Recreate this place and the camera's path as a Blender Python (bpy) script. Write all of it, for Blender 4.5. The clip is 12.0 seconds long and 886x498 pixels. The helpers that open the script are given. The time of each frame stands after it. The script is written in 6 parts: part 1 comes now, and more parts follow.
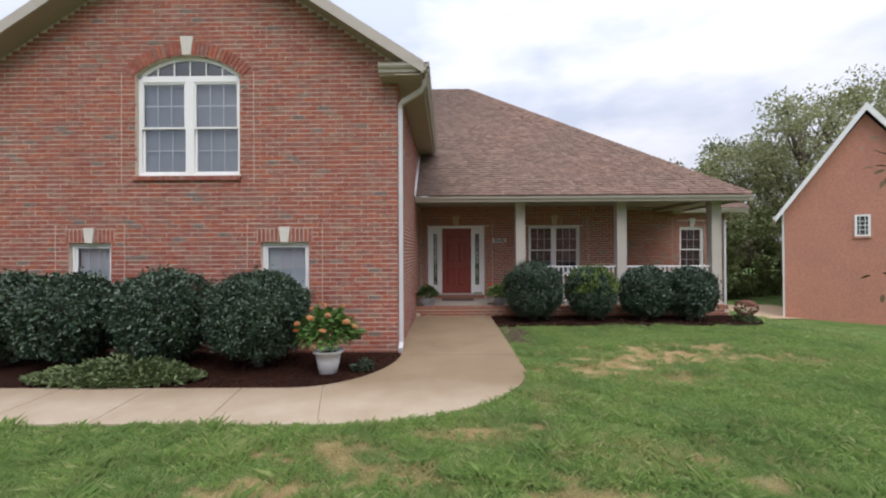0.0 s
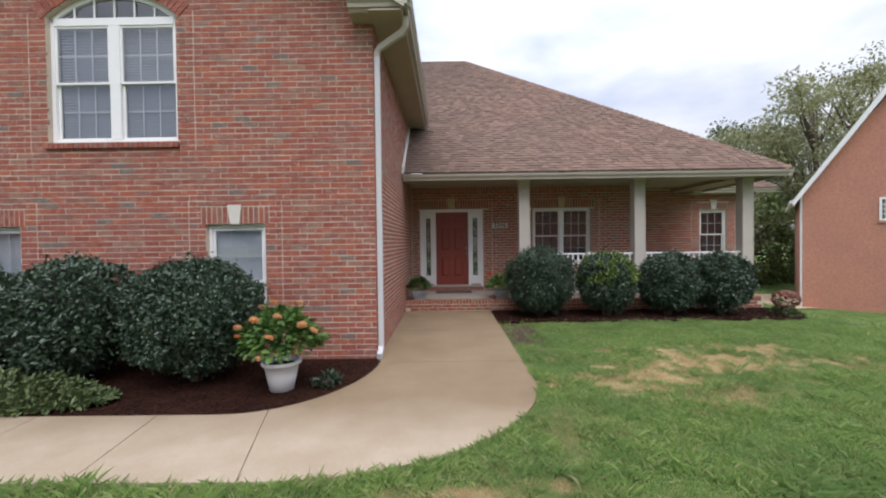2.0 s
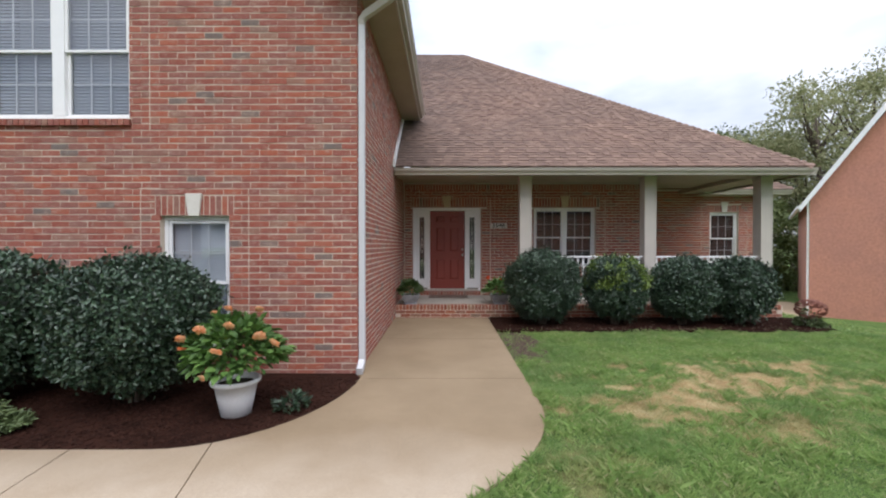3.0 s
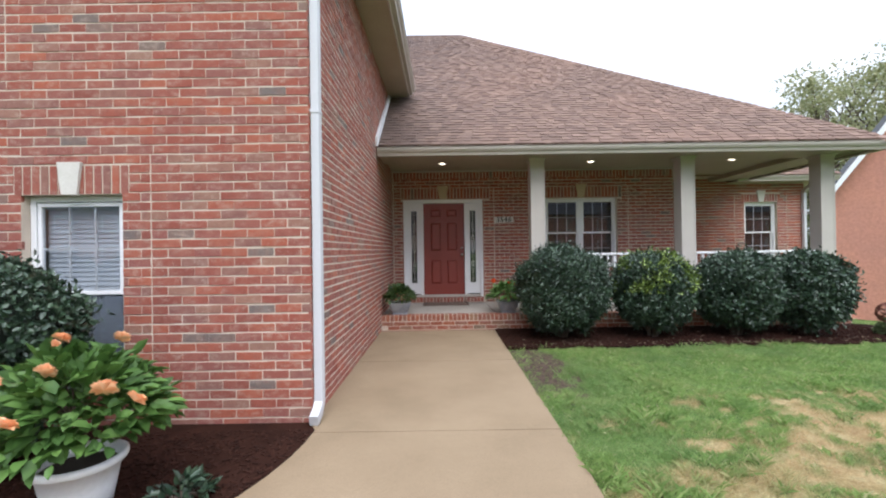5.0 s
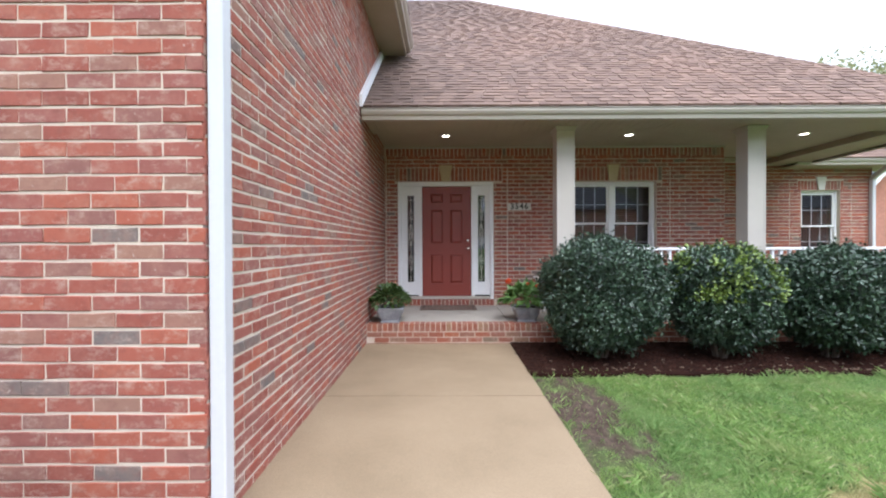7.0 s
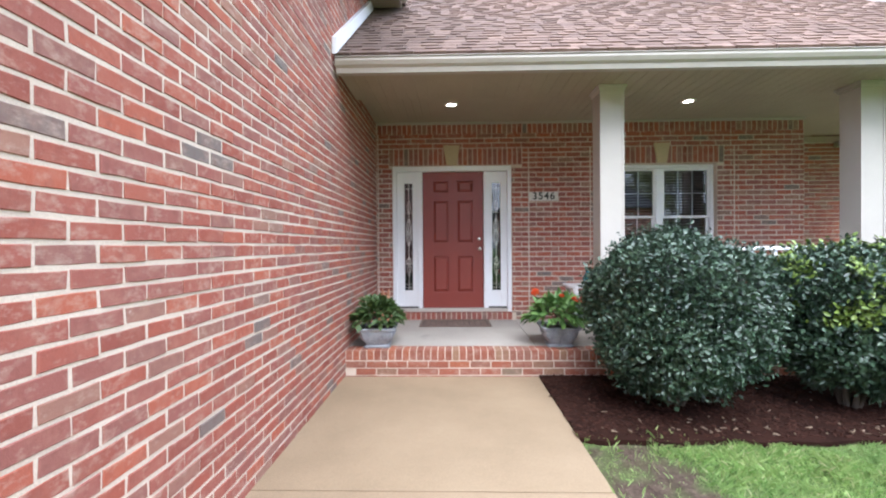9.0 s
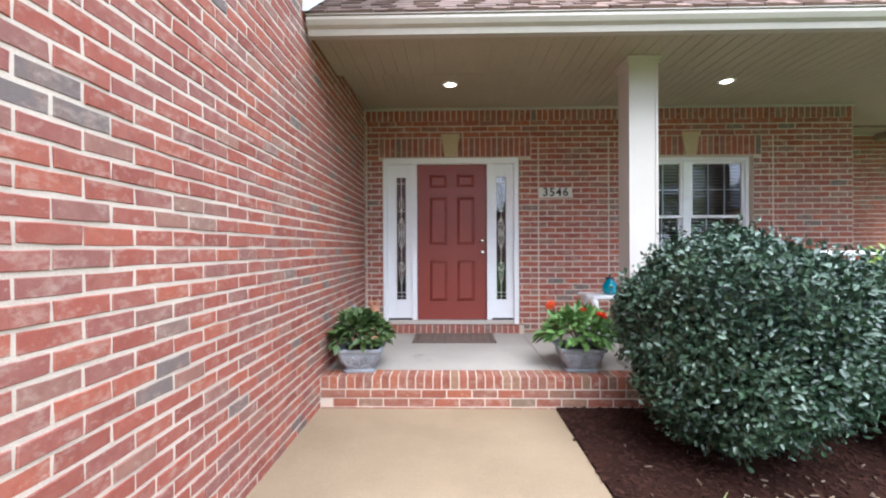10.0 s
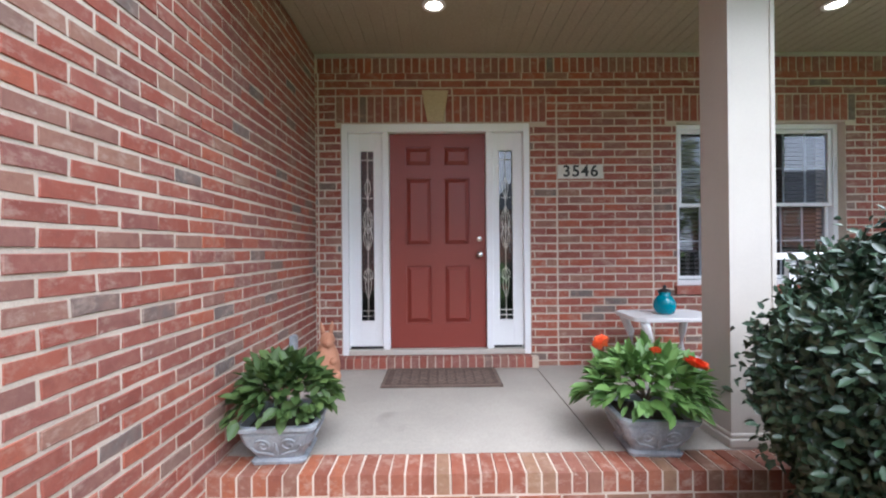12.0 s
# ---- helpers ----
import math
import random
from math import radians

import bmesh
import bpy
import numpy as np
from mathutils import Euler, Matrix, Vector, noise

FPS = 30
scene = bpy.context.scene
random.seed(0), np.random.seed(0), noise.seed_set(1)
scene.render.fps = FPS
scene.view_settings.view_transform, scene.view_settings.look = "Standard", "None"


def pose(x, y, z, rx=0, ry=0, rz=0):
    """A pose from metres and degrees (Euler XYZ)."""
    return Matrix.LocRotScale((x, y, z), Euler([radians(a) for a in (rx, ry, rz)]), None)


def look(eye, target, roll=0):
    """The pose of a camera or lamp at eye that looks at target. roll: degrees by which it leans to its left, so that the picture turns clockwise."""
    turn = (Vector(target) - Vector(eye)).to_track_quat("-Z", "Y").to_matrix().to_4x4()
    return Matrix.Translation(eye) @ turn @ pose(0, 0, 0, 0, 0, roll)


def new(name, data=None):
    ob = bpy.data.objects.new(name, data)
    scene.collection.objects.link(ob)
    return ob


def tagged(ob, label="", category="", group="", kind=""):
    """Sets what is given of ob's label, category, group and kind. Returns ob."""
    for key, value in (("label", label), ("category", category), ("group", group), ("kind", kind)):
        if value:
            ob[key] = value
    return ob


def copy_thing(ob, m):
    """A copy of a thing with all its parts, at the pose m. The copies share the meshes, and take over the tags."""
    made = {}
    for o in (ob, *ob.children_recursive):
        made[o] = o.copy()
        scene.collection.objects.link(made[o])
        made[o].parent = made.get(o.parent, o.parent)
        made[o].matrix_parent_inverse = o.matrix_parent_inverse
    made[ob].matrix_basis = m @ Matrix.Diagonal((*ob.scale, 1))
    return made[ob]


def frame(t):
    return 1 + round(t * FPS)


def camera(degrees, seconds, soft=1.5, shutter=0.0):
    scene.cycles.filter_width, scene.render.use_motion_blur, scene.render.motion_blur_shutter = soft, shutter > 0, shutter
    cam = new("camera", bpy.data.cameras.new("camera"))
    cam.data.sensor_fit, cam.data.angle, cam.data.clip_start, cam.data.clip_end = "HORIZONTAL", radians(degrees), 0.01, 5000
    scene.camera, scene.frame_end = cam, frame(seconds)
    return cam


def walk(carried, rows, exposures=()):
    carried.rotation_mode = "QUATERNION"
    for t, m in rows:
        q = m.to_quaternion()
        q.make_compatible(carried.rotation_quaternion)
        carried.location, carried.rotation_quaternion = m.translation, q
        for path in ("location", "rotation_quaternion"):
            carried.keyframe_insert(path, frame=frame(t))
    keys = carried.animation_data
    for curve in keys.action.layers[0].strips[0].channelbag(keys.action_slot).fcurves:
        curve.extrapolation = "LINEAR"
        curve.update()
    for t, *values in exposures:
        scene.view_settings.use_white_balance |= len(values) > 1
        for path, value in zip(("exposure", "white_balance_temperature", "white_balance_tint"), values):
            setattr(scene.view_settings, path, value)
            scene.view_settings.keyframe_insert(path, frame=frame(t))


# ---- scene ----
# camera and walk
cam = camera(94.0, 12.0, 2.1)
SIDE, AHEAD, EYE, TURN, K = 7.7, 9.14, 1.705, 0.8, 1.187
ROWS = [
    (0.0, 0.0, 0.0, 0.0, 0.0, 0.37, 0.3),
    (0.5, 0.0034, 0.0382, -0.0051, -0.23, -0.25, 0.25),
    (1.0, 0.0091, 0.0751, -0.0081, -0.13, -0.98, 0.4),
    (1.5, 0.013, 0.1133, -0.011, -0.2, -1.3, 0.69),
    (2.0, 0.0199, 0.1524, -0.0154, -0.1, -1.14, 0.73),
    (2.5, 0.0238, 0.1943, -0.0202, -0.43, -0.82, 0.36),
    (3.0, 0.0282, 0.2383, -0.0248, -0.6, -0.57, 0.0),
    (5.0, 0.0364, 0.4126, -0.044, -0.89, 0.26, 0.84),
    (5.5, 0.0372, 0.4541, -0.0478, -0.75, 0.08, 1.09),
    (6.0, 0.0393, 0.4955, -0.049, -0.74, -0.68, 1.23),
    (6.5, 0.0382, 0.5399, -0.0484, -1.14, -1.12, 0.75),
    (7.0, 0.0399, 0.5834, -0.0499, -0.45, -0.54, 0.23),
    (9.0, 0.0454, 0.7462, -0.0519, 0.83, -0.42, 0.4),
    (9.5, 0.0458, 0.7881, -0.0509, 0.5, -0.46, 0.15),
    (10.0, 0.0466, 0.8302, -0.0506, 0.63, -0.04, 0.24),
    (10.5, 0.0464, 0.8716, -0.0502, 0.59, 0.02, 0.4),
    (11.0, 0.0462, 0.9121, -0.0508, 0.04, -0.09, 0.6),
    (11.5, 0.0484, 0.9536, -0.0511, -0.65, -0.13, 0.56),
    (12.0, 0.0504, 0.995, -0.0507, -1.47, 0.13, 0.51),
]
# eye in metres: the walls run along x and y
PATH = []
for t, x, y, z, yaw, pitch, roll in ROWS:
    c, s = math.cos(radians(TURN)), math.sin(radians(TURN))
    ex, ey = SIDE * (x * c - y * s), AHEAD * (x * s + y * c)
    PATH.append((t, pose(ex, ey, EYE + SIDE * z, 90 + pitch / K, roll, (yaw + TURN) / K)))
# the clip's camera opens up as it nears the shaded porch
EXPOSURES = [(0.0, 0.62, 6280, 15), (1.5, 0.66, 6230, 15), (2.5, 0.73, 6150, 14), (4.0, 1.03, 6000, 13), (5.5, 1.35, 5880, 12), (7.0, 1.64, 5740, 12), (8.0, 1.90, 5670, 12), (9.0, 2.16, 5600, 12), (10.0, 2.28, 5560, 12), (11.0, 2.24, 5560, 12), (12.0, 2.16, 5560, 12)]
walk(cam, PATH, EXPOSURES)

# world: bright overcast sky with broken cloud, and one soft sun behind the cloud
SUN_EL, SUN_ROT = radians(56), radians(163)
world = bpy.data.worlds.new("sky")
scene.world = world
world.use_nodes = True
wn, wl = world.node_tree.nodes, world.node_tree.links
wn.clear()
sky = wn.new("ShaderNodeTexSky")
sky.sky_type, sky.sun_disc, sky.sun_elevation, sky.sun_rotation = "NISHITA", False, SUN_EL, SUN_ROT
sky.air_density, sky.dust_density = 1.0, 2.5
coord = wn.new("ShaderNodeTexCoord")
stretch = wn.new("ShaderNodeMapping")
stretch.inputs["Scale"].default_value = (1.3, 1.3, 3.4)
cloud = wn.new("ShaderNodeTexNoise")
cloud.inputs["Scale"].default_value, cloud.inputs["Detail"].default_value, cloud.inputs["Roughness"].default_value = 2.6, 5.0, 0.5
cover = wn.new("ShaderNodeValToRGB")
cover.color_ramp.elements[0].position, cover.color_ramp.elements[0].color = 0.38, (0.66, 0.71, 0.79, 1)
cover.color_ramp.elements[1].position, cover.color_ramp.elements[1].color = 0.62, (1.0, 1.0, 1.0, 1)
grey = wn.new("ShaderNodeMixRGB")
grey.inputs[0].default_value = 0.9
bright = wn.new("ShaderNodeMixRGB")
bright.blend_type, bright.inputs[0].default_value = "MULTIPLY", 1.0
bright.inputs[2].default_value = (6.2, 6.3, 6.5, 1)
bg, wout = wn.new("ShaderNodeBackground"), wn.new("ShaderNodeOutputWorld")
bg.inputs["Strength"].default_value = 0.12
wl.new(coord.outputs["Generated"], stretch.inputs["Vector"])
wl.new(stretch.outputs["Vector"], cloud.inputs["Vector"])
wl.new(cloud.outputs["Fac"], cover.inputs["Fac"])
wl.new(cover.outputs["Color"], bright.inputs[1])
wl.new(sky.outputs["Color"], grey.inputs[1])
wl.new(bright.outputs["Color"], grey.inputs[2])
# an overcast sky is brightest overhead
height, climb, dome = wn.new("ShaderNodeSeparateXYZ"), wn.new("ShaderNodeMapRange"), wn.new("ShaderNodeMixRGB")
climb.inputs["From Min"].default_value, climb.inputs["From Max"].default_value = 0.0, 1.0
climb.inputs["To Min"].default_value, climb.inputs["To Max"].default_value = 0.60, 1.70
dome.blend_type, dome.inputs[0].default_value = "MULTIPLY", 1.0
wl.new(coord.outputs["Generated"], height.inputs[0])
wl.new(height.outputs["Z"], climb.inputs["Value"])
wl.new(grey.outputs["Color"], dome.inputs[1])
wl.new(climb.outputs[0], dome.inputs[2])
wl.new(dome.outputs["Color"], bg.inputs["Color"])
wl.new(bg.outputs["Background"], wout.inputs["Surface"])
sun = new("sun", bpy.data.lights.new("sun", "SUN"))
sun.data.energy, sun.data.angle, sun.data.color = 1.25, radians(50), (1.0, 0.95, 0.88)
sun_to = Vector((math.sin(SUN_ROT) * math.cos(SUN_EL), math.cos(SUN_ROT) * math.cos(SUN_EL), math.sin(SUN_EL)))
sun.matrix_world = look((0, 0, 30), Vector((0, 0, 30)) - sun_to)

# ---- materials ----
def material(name, colour, rough=0.7, metal=0.0, specular=0.5):
    m = bpy.data.materials.new(name)
    m.use_nodes = True
    b = m.node_tree.nodes["Principled BSDF"]
    b.inputs["Base Color"].default_value = (*colour, 1)
    b.inputs["Roughness"].default_value, b.inputs["Metallic"].default_value = rough, metal
    b.inputs["Specular IOR Level"].default_value = specular
    return m, m.node_tree.nodes, m.node_tree.links, b


def noise_of(n, l, scale, detail=4.0, rough=0.6, stretch=None):
    co = n.new("ShaderNodeNewGeometry")
    t = n.new("ShaderNodeTexNoise")
    t.inputs["Scale"].default_value, t.inputs["Detail"].default_value, t.inputs["Roughness"].default_value = scale, detail, rough
    if stretch:
        mp = n.new("ShaderNodeMapping")
        mp.inputs["Scale"].default_value = stretch
        l.new(co.outputs["Position"], mp.inputs["Vector"])
        l.new(mp.outputs["Vector"], t.inputs["Vector"])
    else:
        l.new(co.outputs["Position"], t.inputs["Vector"])
    return t.outputs["Fac"]


def ramp_of(n, l, fac, stops):
    r = n.new("ShaderNodeValToRGB")
    e = r.color_ramp.elements
    while len(e) < len(stops):
        e.new(0.5)
    for el, (p, c) in zip(e, stops):
        el.position, el.color = p, (*c, 1)
    l.new(fac, r.inputs["Fac"])
    return r.outputs["Color"]


def mix_of(n, l, fac, a, b, blend="MIX"):
    x = n.new("ShaderNodeMixRGB")
    x.blend_type = blend
    for sock, v in ((x.inputs[0], fac), (x.inputs[1], a), (x.inputs[2], b)):
        if isinstance(v, (int, float)):
            sock.default_value = v
        elif isinstance(v, tuple):
            sock.default_value = (*v, 1)
        else:
            l.new(v, sock)
    return x.outputs["Color"]


def bump_of(n, l, b, height, strength, distance):
    u = n.new("ShaderNodeBump")
    u.inputs["Strength"].default_value, u.inputs["Distance"].default_value = strength, distance
    l.new(height, u.inputs["Height"])
    l.new(u.outputs["Normal"], b.inputs["Normal"])


def random_of(n, l, salt=1.0):
    """One value per piece: the object's own and the mesh island's, folded to 0..1."""
    oi, ge = n.new("ShaderNodeObjectInfo"), n.new("ShaderNodeNewGeometry")
    a, f, k = n.new("ShaderNodeMath"), n.new("ShaderNodeMath"), n.new("ShaderNodeMath")
    a.operation, f.operation, k.operation = "ADD", "FRACT", "MULTIPLY"
    l.new(oi.outputs["Random"], a.inputs[0])
    l.new(ge.outputs["Random Per Island"], a.inputs[1])
    l.new(a.outputs[0], k.inputs[0])
    k.inputs[1].default_value = salt
    l.new(k.outputs[0], f.inputs[0])
    return f.outputs[0]


def worn(name, colour, dark, rough=0.7, scale=3.0, amount=0.5, bump=0.15, grain=60.0, metal=0.0, specular=0.5, vary=0.0, speck=0.25):
    """Base colour with stains at one scale, fine grain at another, and relief."""
    m, n, l, b = material(name, colour, rough, metal, specular)
    big = ramp_of(n, l, noise_of(n, l, scale, 5), [(0.35, dark), (0.65, colour)])
    c = mix_of(n, l, amount, colour, big)
    fine = noise_of(n, l, grain, 3)
    c = mix_of(n, l, speck, c, ramp_of(n, l, fine, [(0.3, (0.25, 0.25, 0.25)), (0.7, (0.75, 0.75, 0.75))]), "OVERLAY")
    if vary:
        c = mix_of(n, l, vary, c, ramp_of(n, l, random_of(n, l), [(0.0, dark), (1.0, colour)]))
    l.new(c, b.inputs["Base Color"])
    bump_of(n, l, b, fine, bump, 0.004)
    return m


def brick_material(name, warm):
    m, n, l, b = material(name, (0.3, 0.1, 0.07), 0.85, 0, 0.3)
    hue = ramp_of(n, l, random_of(n, l), [(0.0, (0.225, 0.068, 0.050)), (0.22, (0.30, 0.085, 0.056)), (0.40, (0.245, 0.092, 0.074)), (0.58, (0.35, 0.098, 0.055)), (0.74, (0.255, 0.088, 0.070)), (0.86, (0.225, 0.105, 0.085)), (0.945, (0.29, 0.150, 0.105)), (0.968, (0.175, 0.128, 0.110)), (1.0, (0.150, 0.128, 0.117))])
    hue = mix_of(n, l, 1.0, hue, warm, "MULTIPLY")
    cloudy = noise_of(n, l, 9, 4, 0.7)
    c = mix_of(n, l, ramp_of(n, l, cloudy, [(0.46, (0, 0, 0)), (0.76, (0.40, 0.40, 0.40))]), hue, (0.38, 0.20, 0.145))
    c = mix_of(n, l, ramp_of(n, l, noise_of(n, l, 26, 3), [(0.3, (0.30, 0.30, 0.30)), (0.5, (0, 0, 0))]), c, (0.15, 0.055, 0.045))
    lime = noise_of(n, l, 30, 2, 0.4)
    c = mix_of(n, l, ramp_of(n, l, lime, [(0.73, (0, 0, 0)), (0.80, (0.45, 0.45, 0.45))]), c, (0.52, 0.44, 0.38))
    smear = noise_of(n, l, 11, 5, 0.75, (1.0, 1.0, 1.7))
    c = mix_of(n, l, ramp_of(n, l, smear, [(0.52, (0, 0, 0)), (0.70, (0.50, 0.50, 0.50))]), c, (0.48, 0.36, 0.29))
    l.new(c, b.inputs["Base Color"])
    bump_of(n, l, b, noise_of(n, l, 130, 4, 0.7), 0.5, 0.004)
    return m


BRICK = brick_material("red brick", (1.0, 1.0, 1.0))
STEP_BRICK = brick_material("orange-brown step brick", (0.90, 1.02, 0.86))
MORTAR = worn("lime mortar", (0.58, 0.49, 0.395), (0.46, 0.38, 0.30), 0.95, 2.0, 0.6, 0.5, 140)
LIMESTONE = worn("cast stone", (0.62, 0.59, 0.53), (0.48, 0.45, 0.39), 0.85, 4, 0.5, 0.2, 90)
# porch keystones: the warm light on them is put into this tan
STONE_WARM_LIT = worn("cast stone with painted warm light", (0.50, 0.40, 0.255), (0.42, 0.33, 0.2), 0.85, 4, 0.5, 0.2, 90)
WHITE = worn("white paint", (0.80, 0.80, 0.80), (0.72, 0.72, 0.71), 0.45, 2.5, 0.4, 0.02, 40, speck=0.05)
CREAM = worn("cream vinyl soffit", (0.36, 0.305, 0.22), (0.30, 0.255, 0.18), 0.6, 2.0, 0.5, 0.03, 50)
SPOUT = worn("off-white aluminium", (0.56, 0.56, 0.575), (0.51, 0.51, 0.52), 0.45, 2.5, 0.4, 0.02, 40, speck=0.04)
GUTTER = worn("cream aluminium gutter", (0.42, 0.38, 0.325), (0.36, 0.325, 0.275), 0.5, 3.0, 0.5, 0.02, 30, speck=0.05)
POST = worn("off-white painted post", (0.48, 0.445, 0.39), (0.43, 0.395, 0.345), 0.6, 3.0, 0.5, 0.03, 60, speck=0.04)
DOOR_RED = worn("oxblood door paint", (0.23, 0.040, 0.027), (0.20, 0.034, 0.023), 0.42, 2.0, 0.4, 0.04, 70, speck=0.06)
CONCRETE = worn("tan concrete", (0.47, 0.355, 0.225), (0.38, 0.285, 0.175), 0.9, 0.9, 0.8, 0.3, 160)


def walk_material():
    """Tan broom-finished concrete, paler towards the outer edge of the curve."""
    m, n, l, b = material("walk concrete", (0.45, 0.34, 0.22), 0.9, 0, 0.3)
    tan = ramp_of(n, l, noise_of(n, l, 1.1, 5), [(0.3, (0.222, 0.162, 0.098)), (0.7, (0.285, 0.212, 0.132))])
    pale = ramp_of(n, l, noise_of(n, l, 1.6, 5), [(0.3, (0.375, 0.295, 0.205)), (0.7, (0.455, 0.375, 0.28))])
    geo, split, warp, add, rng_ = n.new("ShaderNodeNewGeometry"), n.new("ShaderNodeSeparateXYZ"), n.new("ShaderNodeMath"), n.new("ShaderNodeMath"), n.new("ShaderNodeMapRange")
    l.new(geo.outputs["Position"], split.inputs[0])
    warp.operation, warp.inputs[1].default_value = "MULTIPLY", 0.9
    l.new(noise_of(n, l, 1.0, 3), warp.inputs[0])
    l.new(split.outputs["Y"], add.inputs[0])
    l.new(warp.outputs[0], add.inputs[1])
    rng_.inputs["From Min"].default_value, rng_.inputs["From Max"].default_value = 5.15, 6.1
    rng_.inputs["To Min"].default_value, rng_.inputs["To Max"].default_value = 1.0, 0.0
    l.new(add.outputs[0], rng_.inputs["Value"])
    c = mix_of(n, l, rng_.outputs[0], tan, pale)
    fine = noise_of(n, l, 190, 3)
    c = mix_of(n, l, 0.3, c, ramp_of(n, l, fine, [(0.3, (0.25, 0.25, 0.25)), (0.7, (0.75, 0.75, 0.75))]), "OVERLAY")
    l.new(c, b.inputs["Base Color"])
    bump_of(n, l, b, fine, 0.35, 0.004)
    return m


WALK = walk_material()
PORCH_CON = worn("grey porch concrete", (0.365, 0.335, 0.29), (0.285, 0.26, 0.225), 0.85, 1.6, 0.7, 0.2, 120)
pn, pl = PORCH_CON.node_tree.nodes, PORCH_CON.node_tree.links
pb = pn["Principled BSDF"].inputs["Base Color"]
stained = mix_of(pn, pl, ramp_of(pn, pl, noise_of(pn, pl, 2.7, 2, 0.4), [(0.66, (0, 0, 0)), (0.73, (0.5, 0.5, 0.5))]), pb.links[0].from_socket, (0.19, 0.17, 0.15))
pl.new(stained, pb)
CHROME = material("brushed nickel", (0.72, 0.70, 0.66), 0.25, 1.0)[0]
# near-black: the darkness of unlit rooms is put into this colour
ROOM_SHADE = material("painted room shade", (0.02, 0.02, 0.022), 0.9)[0]
BLACK = material("black paint", (0.015, 0.015, 0.015), 0.5)[0]
BLIND = worn("grey-white window blind", (0.50, 0.53, 0.57), (0.42, 0.44, 0.47), 0.6, 3, 0.3, 0.02, 40)
# brightened copy of the blind: light on the lower windows is in the colour
BLIND_LIT = worn("white window blind", (0.74, 0.77, 0.81), (0.66, 0.68, 0.70), 0.6, 3, 0.3, 0.02, 40)
# darkened copy of the blind: shade behind the porch panes is in the colour
BLIND_SHADED = worn("blind with painted porch shade", (0.10, 0.095, 0.095), (0.07, 0.066, 0.066), 0.6, 3, 0.4, 0.05, 60)
SCREEN = worn("dark insect screen", (0.16, 0.19, 0.23), (0.12, 0.145, 0.18), 0.7, 30, 0.5, 0.1, 400)
CAME = material("lead came", (0.70, 0.68, 0.62), 0.4, 0.6)[0]


def glass_material(name, tint, rough=0.02, clear=0.6):
    m, n, l, b = material(name, tint, rough)
    g, t, x, fr = n.new("ShaderNodeBsdfGlossy"), n.new("ShaderNodeBsdfTransparent"), n.new("ShaderNodeMixShader"), n.new("ShaderNodeFresnel")
    g.inputs["Roughness"].default_value = rough
    t.inputs["Color"].default_value = (*tint, 1)
    fr.inputs["IOR"].default_value = 1.5
    k = n.new("ShaderNodeMath")
    k.operation, k.inputs[1].default_value = "MULTIPLY_ADD", 2.2
    k.inputs[2].default_value = 0.05
    l.new(fr.outputs[0], k.inputs[0])
    l.new(k.outputs[0], x.inputs[0])
    l.new(t.outputs[0], x.inputs[1])
    l.new(g.outputs[0], x.inputs[2])
    l.new(x.outputs[0], n["Material Output"].inputs["Surface"])
    return m


GLASS = glass_material("window glass", (0.68, 0.73, 0.79))


def shingle_material():
    m, n, l, b = material("brown asphalt shingle", (0.2, 0.14, 0.11), 0.92, 0, 0.2)
    c = ramp_of(n, l, random_of(n, l, 7.0), [(0.0, (0.160, 0.104, 0.081)), (0.4, (0.196, 0.127, 0.098)), (0.75, (0.225, 0.147, 0.113)), (1.0, (0.268, 0.178, 0.138))])
    streak = noise_of(n, l, 0.45, 3, 0.5)
    c = mix_of(n, l, ramp_of(n, l, streak, [(0.36, (0.3, 0.3, 0.3)), (0.58, (0, 0, 0))]), c, (0.13, 0.098, 0.083))
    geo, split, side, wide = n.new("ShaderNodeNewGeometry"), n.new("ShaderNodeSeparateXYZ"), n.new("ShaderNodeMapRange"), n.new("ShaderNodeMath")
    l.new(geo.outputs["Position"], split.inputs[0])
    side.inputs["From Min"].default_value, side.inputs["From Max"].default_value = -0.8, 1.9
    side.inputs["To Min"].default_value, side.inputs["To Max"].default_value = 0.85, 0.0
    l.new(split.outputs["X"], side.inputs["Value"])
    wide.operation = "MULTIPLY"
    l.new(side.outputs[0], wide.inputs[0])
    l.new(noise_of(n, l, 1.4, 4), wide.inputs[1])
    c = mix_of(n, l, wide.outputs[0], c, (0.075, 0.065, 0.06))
    c = mix_of(n, l, 0.5, c, ramp_of(n, l, noise_of(n, l, 220, 2), [(0.3, (0.2, 0.2, 0.2)), (0.7, (0.8, 0.8, 0.8))]), "OVERLAY")
    l.new(c, b.inputs["Base Color"])
    bump_of(n, l, b, noise_of(n, l, 260, 2), 0.6, 0.003)
    return m


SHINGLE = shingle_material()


def leaf_material(name, dark, mid, light, gloss=0.35, trans=0.0, spec=0.5):
    m, n, l, b = material(name, mid, gloss, 0, spec)
    c = ramp_of(n, l, random_of(n, l), [(0.0, dark), (0.55, mid), (1.0, light)])
    c = mix_of(n, l, 0.35, c, ramp_of(n, l, noise_of(n, l, 3.0, 3), [(0.35, dark), (0.65, light)]))
    l.new(c, b.inputs["Base Color"])
    if trans:
        tr, x = n.new("ShaderNodeBsdfTranslucent"), n.new("ShaderNodeMixShader")
        l.new(c, tr.inputs["Color"])
        x.inputs[0].default_value = trans
        l.new(b.outputs[0], x.inputs[1])
        l.new(tr.outputs[0], x.inputs[2])
        l.new(x.outputs[0], n["Material Output"].inputs["Surface"])
    return m


